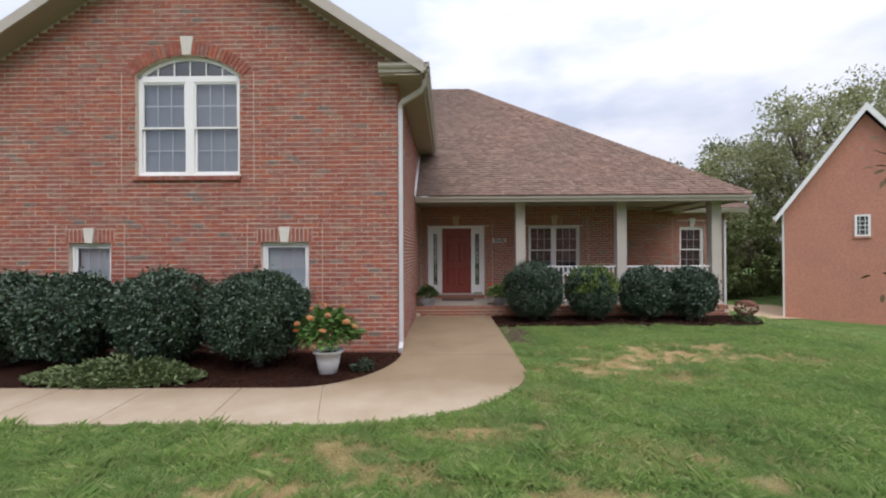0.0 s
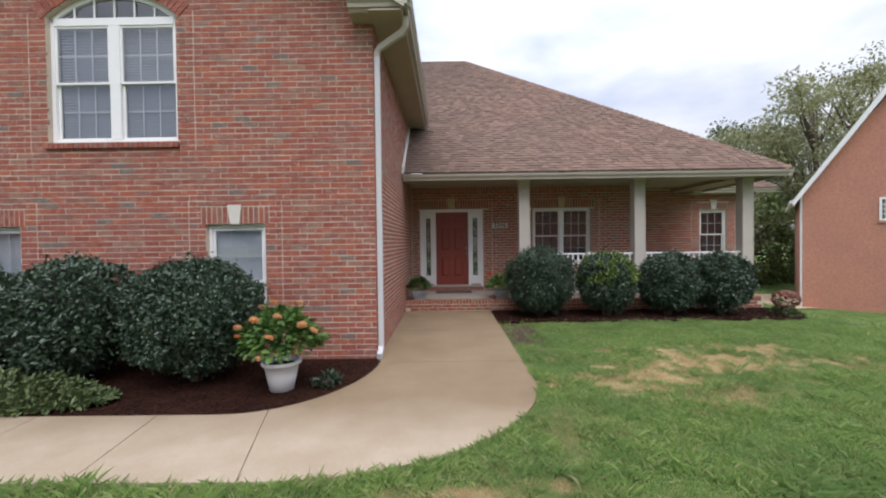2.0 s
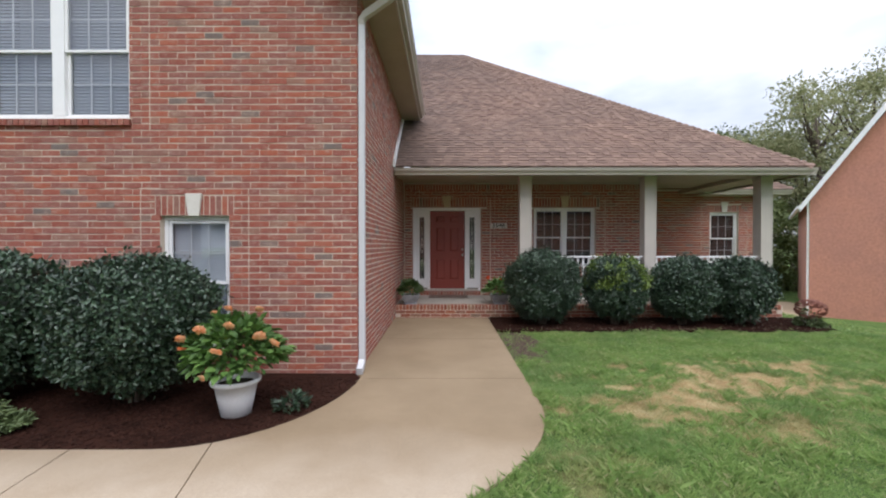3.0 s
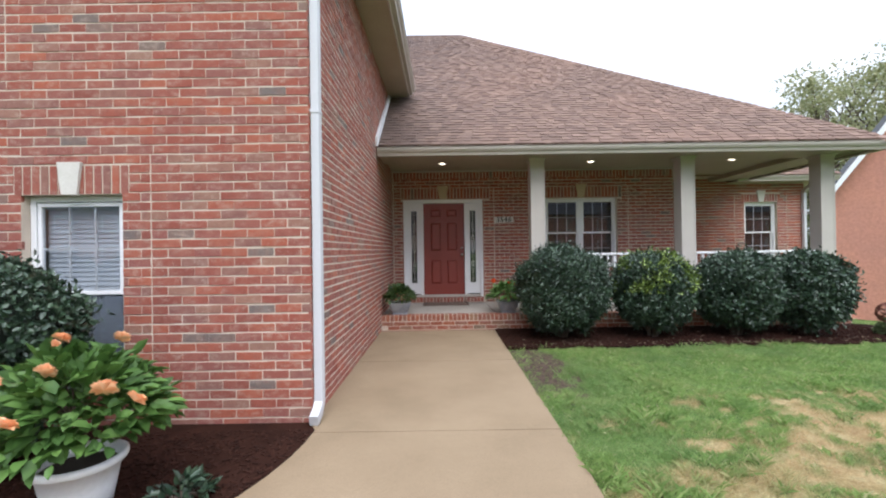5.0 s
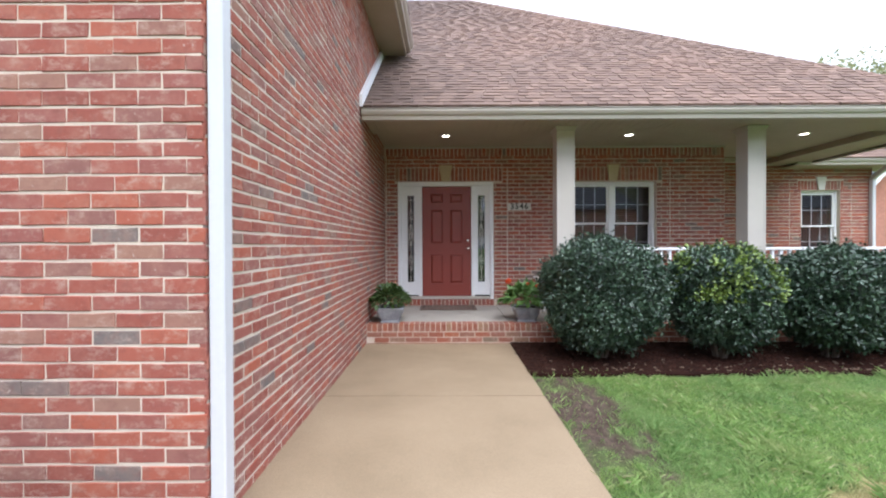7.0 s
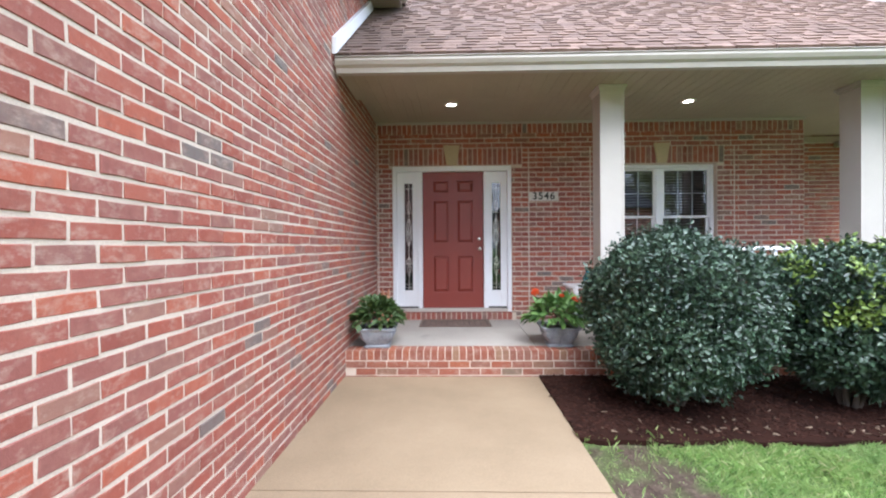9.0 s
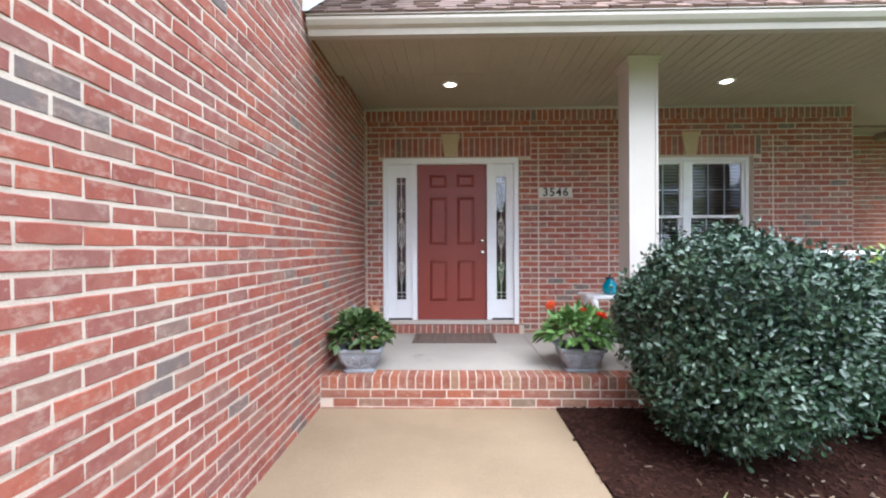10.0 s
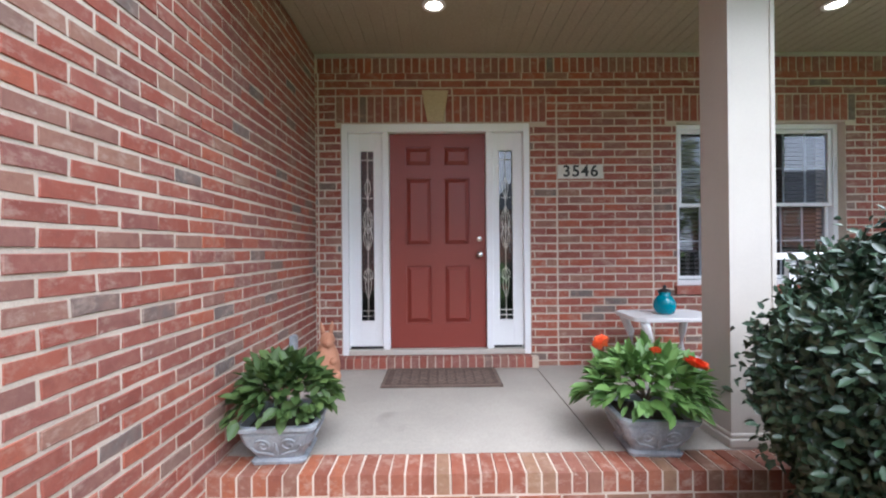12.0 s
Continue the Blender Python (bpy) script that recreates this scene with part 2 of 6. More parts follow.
HOLLY = leaf_material("holly leaf", (0.010, 0.024, 0.013), (0.027, 0.056, 0.030), (0.080, 0.128, 0.072), 0.33)
HOLLY_YEL = leaf_material("yellow-green holly tip", (0.075, 0.125, 0.020), (0.145, 0.215, 0.035), (0.25, 0.33, 0.06), 0.45)
TWIG = worn("twig bark", (0.10, 0.075, 0.055), (0.06, 0.045, 0.035), 0.9, 8, 0.6, 0.4, 90)


def attribute_of(n, key):
    at = n.new("ShaderNodeAttribute")
    at.attribute_name = key
    return at


def ground_material():
    m, n, l, b = material("lawn soil", (0.1, 0.12, 0.04), 0.95, 0, 0.1)
    c = ramp_of(n, l, noise_of(n, l, 1.3, 6, 0.65), [(0.34, (0.085, 0.145, 0.042)), (0.55, (0.13, 0.20, 0.057)), (0.72, (0.21, 0.24, 0.095))])
    straw = ramp_of(n, l, noise_of(n, l, 6, 5, 0.7), [(0.3, (0.31, 0.20, 0.095)), (0.5, (0.43, 0.31, 0.15)), (0.7, (0.50, 0.41, 0.22))])
    c = mix_of(n, l, attribute_of(n, "dry").outputs["Fac"], c, straw)
    c = mix_of(n, l, attribute_of(n, "soil").outputs["Fac"], c, ramp_of(n, l, noise_of(n, l, 14, 5, 0.7), [(0.35, (0.06, 0.04, 0.03)), (0.6, (0.14, 0.10, 0.075)), (0.75, (0.26, 0.20, 0.15))]))
    c = mix_of(n, l, 0.5, c, ramp_of(n, l, noise_of(n, l, 55, 4, 0.7), [(0.3, (0.15, 0.15, 0.15)), (0.7, (0.85, 0.85, 0.85))]), "OVERLAY")
    l.new(c, b.inputs["Base Color"])
    bump_of(n, l, b, noise_of(n, l, 70, 4, 0.8), 0.9, 0.03)
    return m


LAWN = ground_material()


def blade_material():
    m, n, l, b = material("grass blade", (0.15, 0.25, 0.05), 0.6, 0, 0.25)
    c = ramp_of(n, l, random_of(n, l), [(0.0, (0.17, 0.30, 0.075)), (0.45, (0.235, 0.375, 0.10)), (0.82, (0.31, 0.45, 0.14)), (0.93, (0.40, 0.47, 0.19)), (1.0, (0.52, 0.48, 0.27))])
    patchy = noise_of(n, l, 0.9, 5, 0.65)
    c = mix_of(n, l, ramp_of(n, l, patchy, [(0.40, (0.45, 0.45, 0.45)), (0.54, (0, 0, 0))]), c, (0.12, 0.235, 0.08))
    c = mix_of(n, l, ramp_of(n, l, noise_of(n, l, 2.3, 5, 0.7), [(0.54, (0, 0, 0)), (0.70, (0.5, 0.5, 0.5))]), c, (0.40, 0.44, 0.18))
    c = mix_of(n, l, attribute_of(n, "dry").outputs["Fac"], c, (0.52, 0.41, 0.22))
    l.new(c, b.inputs["Base Color"])
    tr, x = n.new("ShaderNodeBsdfTranslucent"), n.new("ShaderNodeMixShader")
    l.new(c, tr.inputs["Color"])
    x.inputs[0].default_value = 0.35
    l.new(b.outputs[0], x.inputs[1])
    l.new(tr.outputs[0], x.inputs[2])
    l.new(x.outputs[0], n["Material Output"].inputs["Surface"])
    return m


GRASS = blade_material()
MULCH = worn("dark brown bark mulch", (0.036, 0.0155, 0.0105), (0.012, 0.0058, 0.0042), 0.95, 3, 0.9, 1.0, 60, vary=0.3, specular=0.05)

TERRACOTTA = worn("terracotta", (0.50, 0.24, 0.14), (0.38, 0.17, 0.10), 0.8, 8, 0.5, 0.2, 80)
POT_WHITE = worn("white plastic", (0.78, 0.78, 0.78), (0.70, 0.70, 0.69), 0.4, 5, 0.4, 0.02, 40)
PLANTER = worn("grey-washed stoneware", (0.36, 0.38, 0.40), (0.20, 0.22, 0.24), 0.8, 9, 0.8, 0.3, 70)
EARTH = worn("potting soil", (0.04, 0.028, 0.02), (0.02, 0.014, 0.01), 0.95, 20, 0.6, 0.8, 90)
TEAL = material("teal glazed glass", (0.0, 0.20, 0.27), 0.12, 0.0)[0]
MAT_BROWN = worn("brown rubber doormat", (0.115, 0.075, 0.055), (0.06, 0.04, 0.032), 0.9, 14, 0.7, 0.6, 150)
PLANT = leaf_material("potted leaf", (0.03, 0.075, 0.014), (0.075, 0.16, 0.03), (0.16, 0.29, 0.065), 0.55, 0.25)
PLANT_LT = leaf_material("fresh potted leaf", (0.05, 0.115, 0.025), (0.11, 0.215, 0.05), (0.19, 0.33, 0.09), 0.5, 0.25)
PLANT_DK = leaf_material("dark potted leaf", (0.03, 0.062, 0.015), (0.055, 0.105, 0.026), (0.11, 0.17, 0.045), 0.55, 0.25)
COVER = leaf_material("trailing juniper leaf", (0.06, 0.090, 0.030), (0.105, 0.150, 0.055), (0.175, 0.225, 0.090), 0.6)
TREE_LEAF = leaf_material("tree leaf", (0.19, 0.22, 0.10), (0.29, 0.31, 0.15), (0.41, 0.39, 0.22), 0.6, 0.5)
# darker leaf tones with the shade of the wood's edge painted in
TREE_DARK = leaf_material("woodland leaf with painted shade", (0.07, 0.095, 0.03), (0.12, 0.155, 0.05), (0.20, 0.24, 0.085), 0.7, 0.3)
TWIG_LEAF = leaf_material("red-brown twig leaf", (0.06, 0.045, 0.02), (0.10, 0.08, 0.03), (0.17, 0.12, 0.05), 0.6)
PEACH = leaf_material("peach petal", (0.93, 0.40, 0.17), (0.95, 0.53, 0.28), (0.96, 0.68, 0.44), 0.6, 0.3)
SCARLET = leaf_material("scarlet petal", (0.70, 0.06, 0.015), (0.80, 0.09, 0.02), (0.85, 0.16, 0.04), 0.6)
PINK = leaf_material("dusty pink petal", (0.20, 0.07, 0.055), (0.28, 0.11, 0.085), (0.36, 0.17, 0.13), 0.7)
N_BRICK = worn("far orange brick", (0.47, 0.215, 0.15), (0.40, 0.19, 0.145), 0.9, 0.6, 0.7, 0.3, 9)
N_ROOF = worn("far grey shingle", (0.075, 0.075, 0.08), (0.05, 0.05, 0.055), 0.9, 2, 0.5, 0.3, 20)


def lamp_material():
    m, n, l, b = material("warm lamp", (1, 0.9, 0.75), 0.4)
    b.inputs["Emission Color"].default_value, b.inputs["Emission Strength"].default_value = (1.0, 0.86, 0.66, 1), 3.2
    return m


LAMP = lamp_material()
CHIP = worn("bark chip", (0.046, 0.020, 0.0135), (0.012, 0.0058, 0.0042), 0.95, 9, 0.5, 0.6, 80, vary=0.7, specular=0.08)
STRAW = worn("pale dry straw", (0.22, 0.16, 0.105), (0.08, 0.05, 0.033), 0.9, 9, 0.6, 0.2, 80, vary=0.6)
MAT_LINE = worn("worn doormat relief", (0.17, 0.12, 0.095), (0.10, 0.07, 0.055), 0.9, 14, 0.6, 0.5, 150)
sn, sl_ = SCREEN.node_tree.nodes, SCREEN.node_tree.links
see, weave = sn.new("ShaderNodeBsdfTransparent"), sn.new("ShaderNodeMixShader")
weave.inputs[0].default_value = 0.5
sl_.new(sn["Principled BSDF"].outputs[0], weave.inputs[1])
sl_.new(see.outputs[0], weave.inputs[2])
sl_.new(weave.outputs[0], sn["Material Output"].inputs["Surface"])
# ---- mesh helpers ----
class Geo:
    """Collects corners and faces of one mesh."""

    def __init__(self):
        self.v, self.f = [], []

    def add(self, verts, faces):
        k = len(self.v)
        self.v += [tuple(p) for p in verts]
        self.f += [tuple(k + i for i in f) for f in faces]
        return self

    def box(self, x0, x1, y0, y1, z0, z1, m=None):
        v = [Vector((x, y, z)) for z in (z0, z1) for x, y in ((x0, y0), (x1, y0), (x1, y1), (x0, y1))]
        if m:
            v = [m @ p for p in v]
        return self.add(v, [(3, 2, 1, 0), (4, 5, 6, 7), (0, 1, 5, 4), (1, 2, 6, 5), (2, 3, 7, 6), (3, 0, 4, 7)])

    def prism(self, outline, a, b, m=None):
        """A flat outline (x, y) from height a to b."""
        k = len(outline)
        v = [Vector((*p, h)) for h in (a, b) for p in outline]
        if m:
            v = [m @ p for p in v]
        return self.add(v, [tuple(range(k - 1, -1, -1)), tuple(range(k, 2 * k))] + [(i, (i + 1) % k, k + (i + 1) % k, k + i) for i in range(k)])

    def lathe(self, profile, sides=24, m=None, squash=1.0, caps=True):
        """Turns (radius, height) round z."""
        v = []
        for r, h in profile:
            for i in range(sides):
                a = 2 * math.pi * i / sides
                p = Vector((r * math.cos(a), squash * r * math.sin(a), h))
                v.append(m @ p if m else p)
        fs = [(j * sides + i, j * sides + (i + 1) % sides, (j + 1) * sides + (i + 1) % sides, (j + 1) * sides + i) for j in range(len(profile) - 1) for i in range(sides)]
        if caps:
            fs += [tuple(range(sides - 1, -1, -1)), tuple((len(profile) - 1) * sides + i for i in range(sides))]
        return self.add(v, fs)

    def tube(self, points, radii, sides=6):
        """A round bar along points."""
        pts = [Vector(p) for p in points]
        if isinstance(radii, (int, float)):
            radii = [radii] * len(pts)
        v = []
        for i, p in enumerate(pts):
            d = (pts[min(i + 1, len(pts) - 1)] - pts[max(i - 1, 0)]).normalized()
            q = d.to_track_quat("Z", "Y")
            for s in range(sides):
                a = 2 * math.pi * s / sides
                v.append(p + q @ Vector((radii[i] * math.cos(a), radii[i] * math.sin(a), 0)))
        fs = [(j * sides + i, j * sides + (i + 1) % sides, (j + 1) * sides + (i + 1) % sides, (j + 1) * sides + i) for j in range(len(pts) - 1) for i in range(sides)]
        fs += [tuple(range(sides - 1, -1, -1)), tuple((len(pts) - 1) * sides + i for i in range(sides))]
        return self.add(v, fs)

    def mesh(self, name, mat, smooth=False):
        me = bpy.data.meshes.new(name)
        me.from_pydata(self.v, [], self.f)
        if mat:
            me.materials.append(mat)
        if smooth:
            me.polygons.foreach_set("use_smooth", [True] * len(me.polygons))
        me.update()
        return me


def part(name, geo, mat, parent=None, label="", smooth=False, bevel=0.0, kind=""):
    """Links a Geo (or a mesh) as one object, under parent where one is given."""
    me = geo.mesh(name, mat, smooth) if isinstance(geo, Geo) else geo
    ob = new(name, me)
    if parent:
        ob.parent = parent
    if bevel:
        bv = ob.modifiers.new("bevel", "BEVEL")
        bv.width, bv.segments, bv.limit_method = bevel, 2, "ANGLE"
    if label or kind:
        tagged(ob, label, kind=kind)
    return ob


def thing(name, at, label, category, group="", turn=0.0):
    ob = new(name)
    ob.empty_display_size = 0.1
    ob.matrix_basis = pose(*at, 0, 0, turn)
    return tagged(ob, label, category, group)


def structure(name, geo, mat, label="", parent=None, bevel=0.0):
    ob = part(name, geo, mat, parent, label, bevel=bevel)
    return tagged(ob, label, kind="structure")


# ---- plan, metres ----
GROUND = -0.05
FRONT_Y, SIDE_X, DOOR_Y, WING_Y = 7.25, -0.87, 12.97, 14.45
GABLE_L, GABLE_APEX = -8.35, -4.53
EAVE_Z = 4.66            # soffit of the front gable
PORCH_Z, STEP_Y = 0.22, 11.12
PORCH_CEIL = 3.14
PITCH = 0.787            # main roof, rise over run
GUT_Y, GUT_X, GUT_Z = 10.78, 7.94, 3.12
RIDGE_X, RIDGE_Y = 0.99, 17.73
COURSE, BRICK_L, JOINT = 0.0744, 0.2170, 0.0155


# ---- brickwork ----
def cut_out(spans, a, b):
    out = []
    for p, q in spans:
        if b <= p or a >= q:
            out.append((p, q))
        else:
            if a > p:
                out.append((p, a))
            if b < q:
                out.append((b, q))
    return out


def rough_brick(hx, hz, rng):
    """A brick whose front arrises are worn and a little out of true."""
    e = 0.003
    j = lambda: rng.uniform(-0.0028, 0.0028)
    k = [j() for _ in range(10)]
    top, low = k[8], k[9]
    outer = [(-hx + k[0], -hz + low), (0.0, -hz + k[4]), (hx + k[1], -hz + k[5]), (hx + k[2], hz + k[6]), (0.0, hz + top), (-hx + k[3], hz + k[7])]
    inner = [(x * (1 - e / hx), z * (1 - e / hz)) for x, z in outer]
    v = [(x, 0.0, z) for x, z in inner] + [(x, e, z) for x, z in outer] + [(x, 0.03, z) for x, z in outer]
    f = [(0, 1, 2, 3, 4, 5)]
    for r in (0, 6):
        f += [(r + (i + 1) % 6, r + i, r + 6 + i, r + 6 + (i + 1) % 6) for i in range(6)]
    return Geo().add(v, f)


class Wall:
    """A wall in its own plane: u along it, v up, w out of it. m takes (u, -w, v) into the world."""

    def __init__(self, name, m, u0, u1, v0, v1, label, thick=0.22, rake=None):
        self.name, self.m, self.u0, self.u1, self.v0, self.v1, self.thick, self.rake = name, m, u0, u1, v0, v1, thick, rake
        self.holes, self.blocks, self.breaks, self.label = [], [], [], label
        self.singles = lambda u, v: False
        self.ends = (0.0, 0.0)
        self.bed, self.gap = 0.0105, 0.0024
        self.course, self.length, self.bed_at, self.head_at = COURSE, BRICK_L, v0, u0

    def hole(self, a, b, c, d, arch=0.0):
        """An opening from u a..b and v c..d; arch: how far its head rises in the middle."""
        self.holes.append((a, b, c, d, arch))

    def block(self, a, b, c, d):
        """A stretch of the face that other pieces fill."""
        self.blocks.append((a, b, c, d))

    def head(self, hole, u):
        a, b, c, d, arch = hole
        if not arch:
            return d
        half = (b - a) / 2
        r = (half * half + arch * arch) / (2 * arch)
        return d + math.sqrt(max(r * r - (u - a - half) ** 2, 0)) - (r - arch)

    def core(self):
        """The backing of mortar, with the openings through it."""
        g = Geo()
        lo_u, hi_u = self.u0 + self.ends[0], self.u1 - self.ends[1]
        cuts = {lo_u, hi_u}
        for a, b, c, d, arch in self.holes:
            cuts |= {a + (b - a) * i / 24 for i in range(25)} if arch else {a, b}
        if self.rake:
            cuts |= {lo_u + (hi_u - lo_u) * i / 24 for i in range(25)}
        cuts = sorted(cuts)
        for p, q in zip(cuts, cuts[1:]):
            if q - p < 1e-5:
                continue
            mid = (p + q) / 2
            top = lambda u: min(self.v1, self.rake(u)) if self.rake else self.v1
            spans = [(self.v0, None)]
            for h in self.holes:
                if h[0] < mid < h[1]:
                    last = spans.pop()
                    if h[2] > last[0]:
                        spans.append((last[0], h[2]))
                    spans.append((h, None))
            for lo, hi in spans:
                def low(u):
                    return self.head(lo, u) if isinstance(lo, tuple) else lo
                def high(u):
                    return top(u) if hi is None else hi
                v = [Vector((u, w, f(u))) for f in (low, high) for u, w in ((p, 0.0035), (q, 0.0035), (q, self.thick), (p, self.thick))]
                g.add([self.m @ x for x in v], [(3, 2, 1, 0), (4, 5, 6, 7), (0, 1, 5, 4), (1, 2, 6, 5), (2, 3, 7, 6), (3, 0, 4, 7)])
        return g

    def build(self):
        ob = part(self.name, self.core(), MORTAR)
        tagged(ob, self.label, kind="structure")
        rest, shared, count = Geo(), {}, 0
        rng = random.Random(len(self.name) * 7 + 3)
        first = -math.ceil((self.bed_at - self.v0) / self.course - 0.001)
        rows = int((self.v1 - self.bed_at) / self.course + 0.999)
        for r in range(first, rows):
            lo, hi = self.bed_at + r * self.course + self.bed / 2, self.bed_at + (r + 1) * self.course - self.bed / 2
            mid = (lo + hi) / 2
            if hi > self.v1 + 0.02:
                continue
            spans = [(self.u0, self.u1)]
            if self.rake:
                n = 200
                us = [self.u0 + (self.u1 - self.u0) * i / n for i in range(n + 1) if self.rake(self.u0 + (self.u1 - self.u0) * i / n) > hi]
                if not us:
                    continue
                spans = [(us[0], us[-1])]
            for h in self.holes:
                if not h[4]:
                    if h[2] < mid < h[3]:
                        spans = cut_out(spans, h[0], h[1])
                elif h[2] < mid < h[3] + h[4]:
                    ins = [h[0] + (h[1] - h[0]) * i / 60 for i in range(61) if self.head(h, h[0] + (h[1] - h[0]) * i / 60) > lo]
                    if ins:
                        spans = cut_out(spans, ins[0], ins[-1])
            for a, b, c, d in self.blocks:
                if c < mid < d:
                    spans = cut_out(spans, a, b)
            for u, c, d in self.breaks:
                if c < mid < d:
                    spans = cut_out(spans, u - 0.003, u + 0.003)
            off = self.head_at + (r % 2) * self.length / 2
            for a, b in spans:
                k = math.floor((a - off) / self.length) + 1
                marks = [a]
                while off + k * self.length < b - 0.03:
                    if off + k * self.length > a + 0.03:
                        marks.append(off + k * self.length)
                    k += 1
                marks.append(b)
                for p, q in zip(marks, marks[1:]):
                    p, q = p + self.gap, q - self.gap
                    if q - p < 0.012:
                        continue
                    out = rng.uniform(-0.002, 0.003)
                    du, dv = rng.uniform(-0.0015, 0.0015), rng.uniform(-0.0015, 0.0015)
                    if count < 300 and self.singles((p + q) / 2, mid):
                        count += 1
                        key = (round(q - p, 3), rng.randrange(5))
                        if key not in shared:
                            shared[key] = rough_brick(key[0] / 2, self.course / 2 - self.bed / 2, rng).mesh("brick", BRICK)
                        o = new("brick", shared[key])
                        o.matrix_basis = self.m @ Matrix.Translation(((p + q) / 2 + du, -out, mid + dv))
                        o.parent = ob
                    else:
                        bk = rough_brick((q - p) / 2, self.course / 2 - self.bed / 2, rng)
                        at = self.m @ Matrix.Translation(((p + q) / 2 + du, -out, mid + dv))
                        rest.add([at @ Vector(x) for x in bk.v], bk.f)
        if rest.v:
            part("brickwork", rest, BRICK, ob, "running bond of red bricks with pale joints", kind="stuff")
        self.ob = ob
        return ob

    def soldier(self, a, b, c, d, gap=None, lean=0.0, mat=None):
        """Upright bricks side by side from u a..b; gap: the stretch left to a keystone; lean: how far the ends splay."""
        n = max(1, round((b - a) / COURSE))
        mid, half = (a + b) / 2, (b - a) / 2
        me = {}
        for i in range(n):
            p, q = a + (b - a) * i / n + JOINT / 2, a + (b - a) * (i + 1) / n - JOINT / 2
            if gap and q > gap[0] and p < gap[1]:
                continue
            s0, s1 = lean * (p - mid) / half, lean * (q - mid) / half
            v = [self.m @ Vector(x) for x in ((p, -0.002, c), (q, -0.002, c), (q, 0.03, c), (p, 0.03, c), (p + s0, -0.002, d), (q + s1, -0.002, d), (q + s1, 0.03, d), (p + s0, 0.03, d))]
            part("brick", Geo().add(v, [(3, 2, 1, 0), (4, 5, 6, 7), (0, 1, 5, 4), (1, 2, 6, 5), (2, 3, 7, 6), (3, 0, 4, 7)]), mat or BRICK, self.ob)

    def keystone(self, u, w0, w1, c, d, mat, proud=0.03):
        g = Geo()
        v = [self.m @ Vector(x) for x in ((u - w0, -proud, c), (u + w0, -proud, c), (u + w0, 0.05, c), (u - w0, 0.05, c), (u - w1, -proud, d), (u + w1, -proud, d), (u + w1, 0.05, d), (u - w1, 0.05, d))]
        g.add(v, [(3, 2, 1, 0), (4, 5, 6, 7), (0, 1, 5, 4), (1, 2, 6, 5), (2, 3, 7, 6), (3, 0, 4, 7)])
        part("keystone", g, mat, self.ob, "wedge-shaped cast stone keystone", bevel=0.004)


# wall frames: front and door walls face -y, the side wall faces +x
def facing_front(y):
    return Matrix.Translation((0, y, 0))


FACING_SIDE = Matrix(((0, -1, 0, SIDE_X), (1, 0, 0, 0), (0, 0, 1, 0), (0, 0, 0, 1)))

RAKE = lambda x: EAVE_Z + 0.06 + 0.65 * (4.13 - abs(x - GABLE_APEX))
BIG = (-5.53, -3.67, 3.065, 4.85, 0.35)        # arched upper window
LOW1 = (-6.73, -5.97, 0.22, 1.88)
LOW2 = (-3.30, -2.45, 0.22, 1.88)
DOOR = (-0.625, 1.14, 0.33, 2.50)
WIN2 = (2.53, 4.14, 0.95, 2.50)
WIN3 = (8.06, 8.91, 0.95, 2.50)
# ---- the house ----
wall_f = Wall("wall_front", facing_front(FRONT_Y), GABLE_L, SIDE_X, -0.175, 7.3, "gable-ended front wall of weathered red brick", rake=RAKE)
for h in (BIG, LOW1 + (0.0,), LOW2 + (0.0,)):
    wall_f.hole(*h)
for a, b, c, d in (LOW1, LOW2):
    wall_f.block(a - 0.06, b + 0.06, d, d + 0.252)
    wall_f.breaks += [(a - 0.24, c - 0.2, d + 0.3), (b + 0.24, c - 0.2, d + 0.3)]
a, b, c, d, arch = BIG
wall_f.breaks += [(a - 0.25, c - 0.1, d + 0.1), (b + 0.25, c - 0.1, d + 0.1)]
wall_f.block(a - 0.03, b + 0.03, c - 0.09, c)
wall_f.singles = lambda u, v: u > -2.3 and 0.2 < v < 2.0
wall_f.course, wall_f.length, wall_f.bed_at, wall_f.head_at = 0.0795, 0.2235, 1.337, -1.178
wall_f.ends = (0.0, 0.014)
wall_f.build()
for a, b, c, d in (LOW1, LOW2):
    u = (a + b) / 2
    wall_f.soldier(a - 0.06, b + 0.06, d + 0.006, d + 0.242, (u - 0.045, u + 0.045))
    wall_f.keystone(u, 0.065, 0.10, d - 0.005, d + 0.27, LIMESTONE)
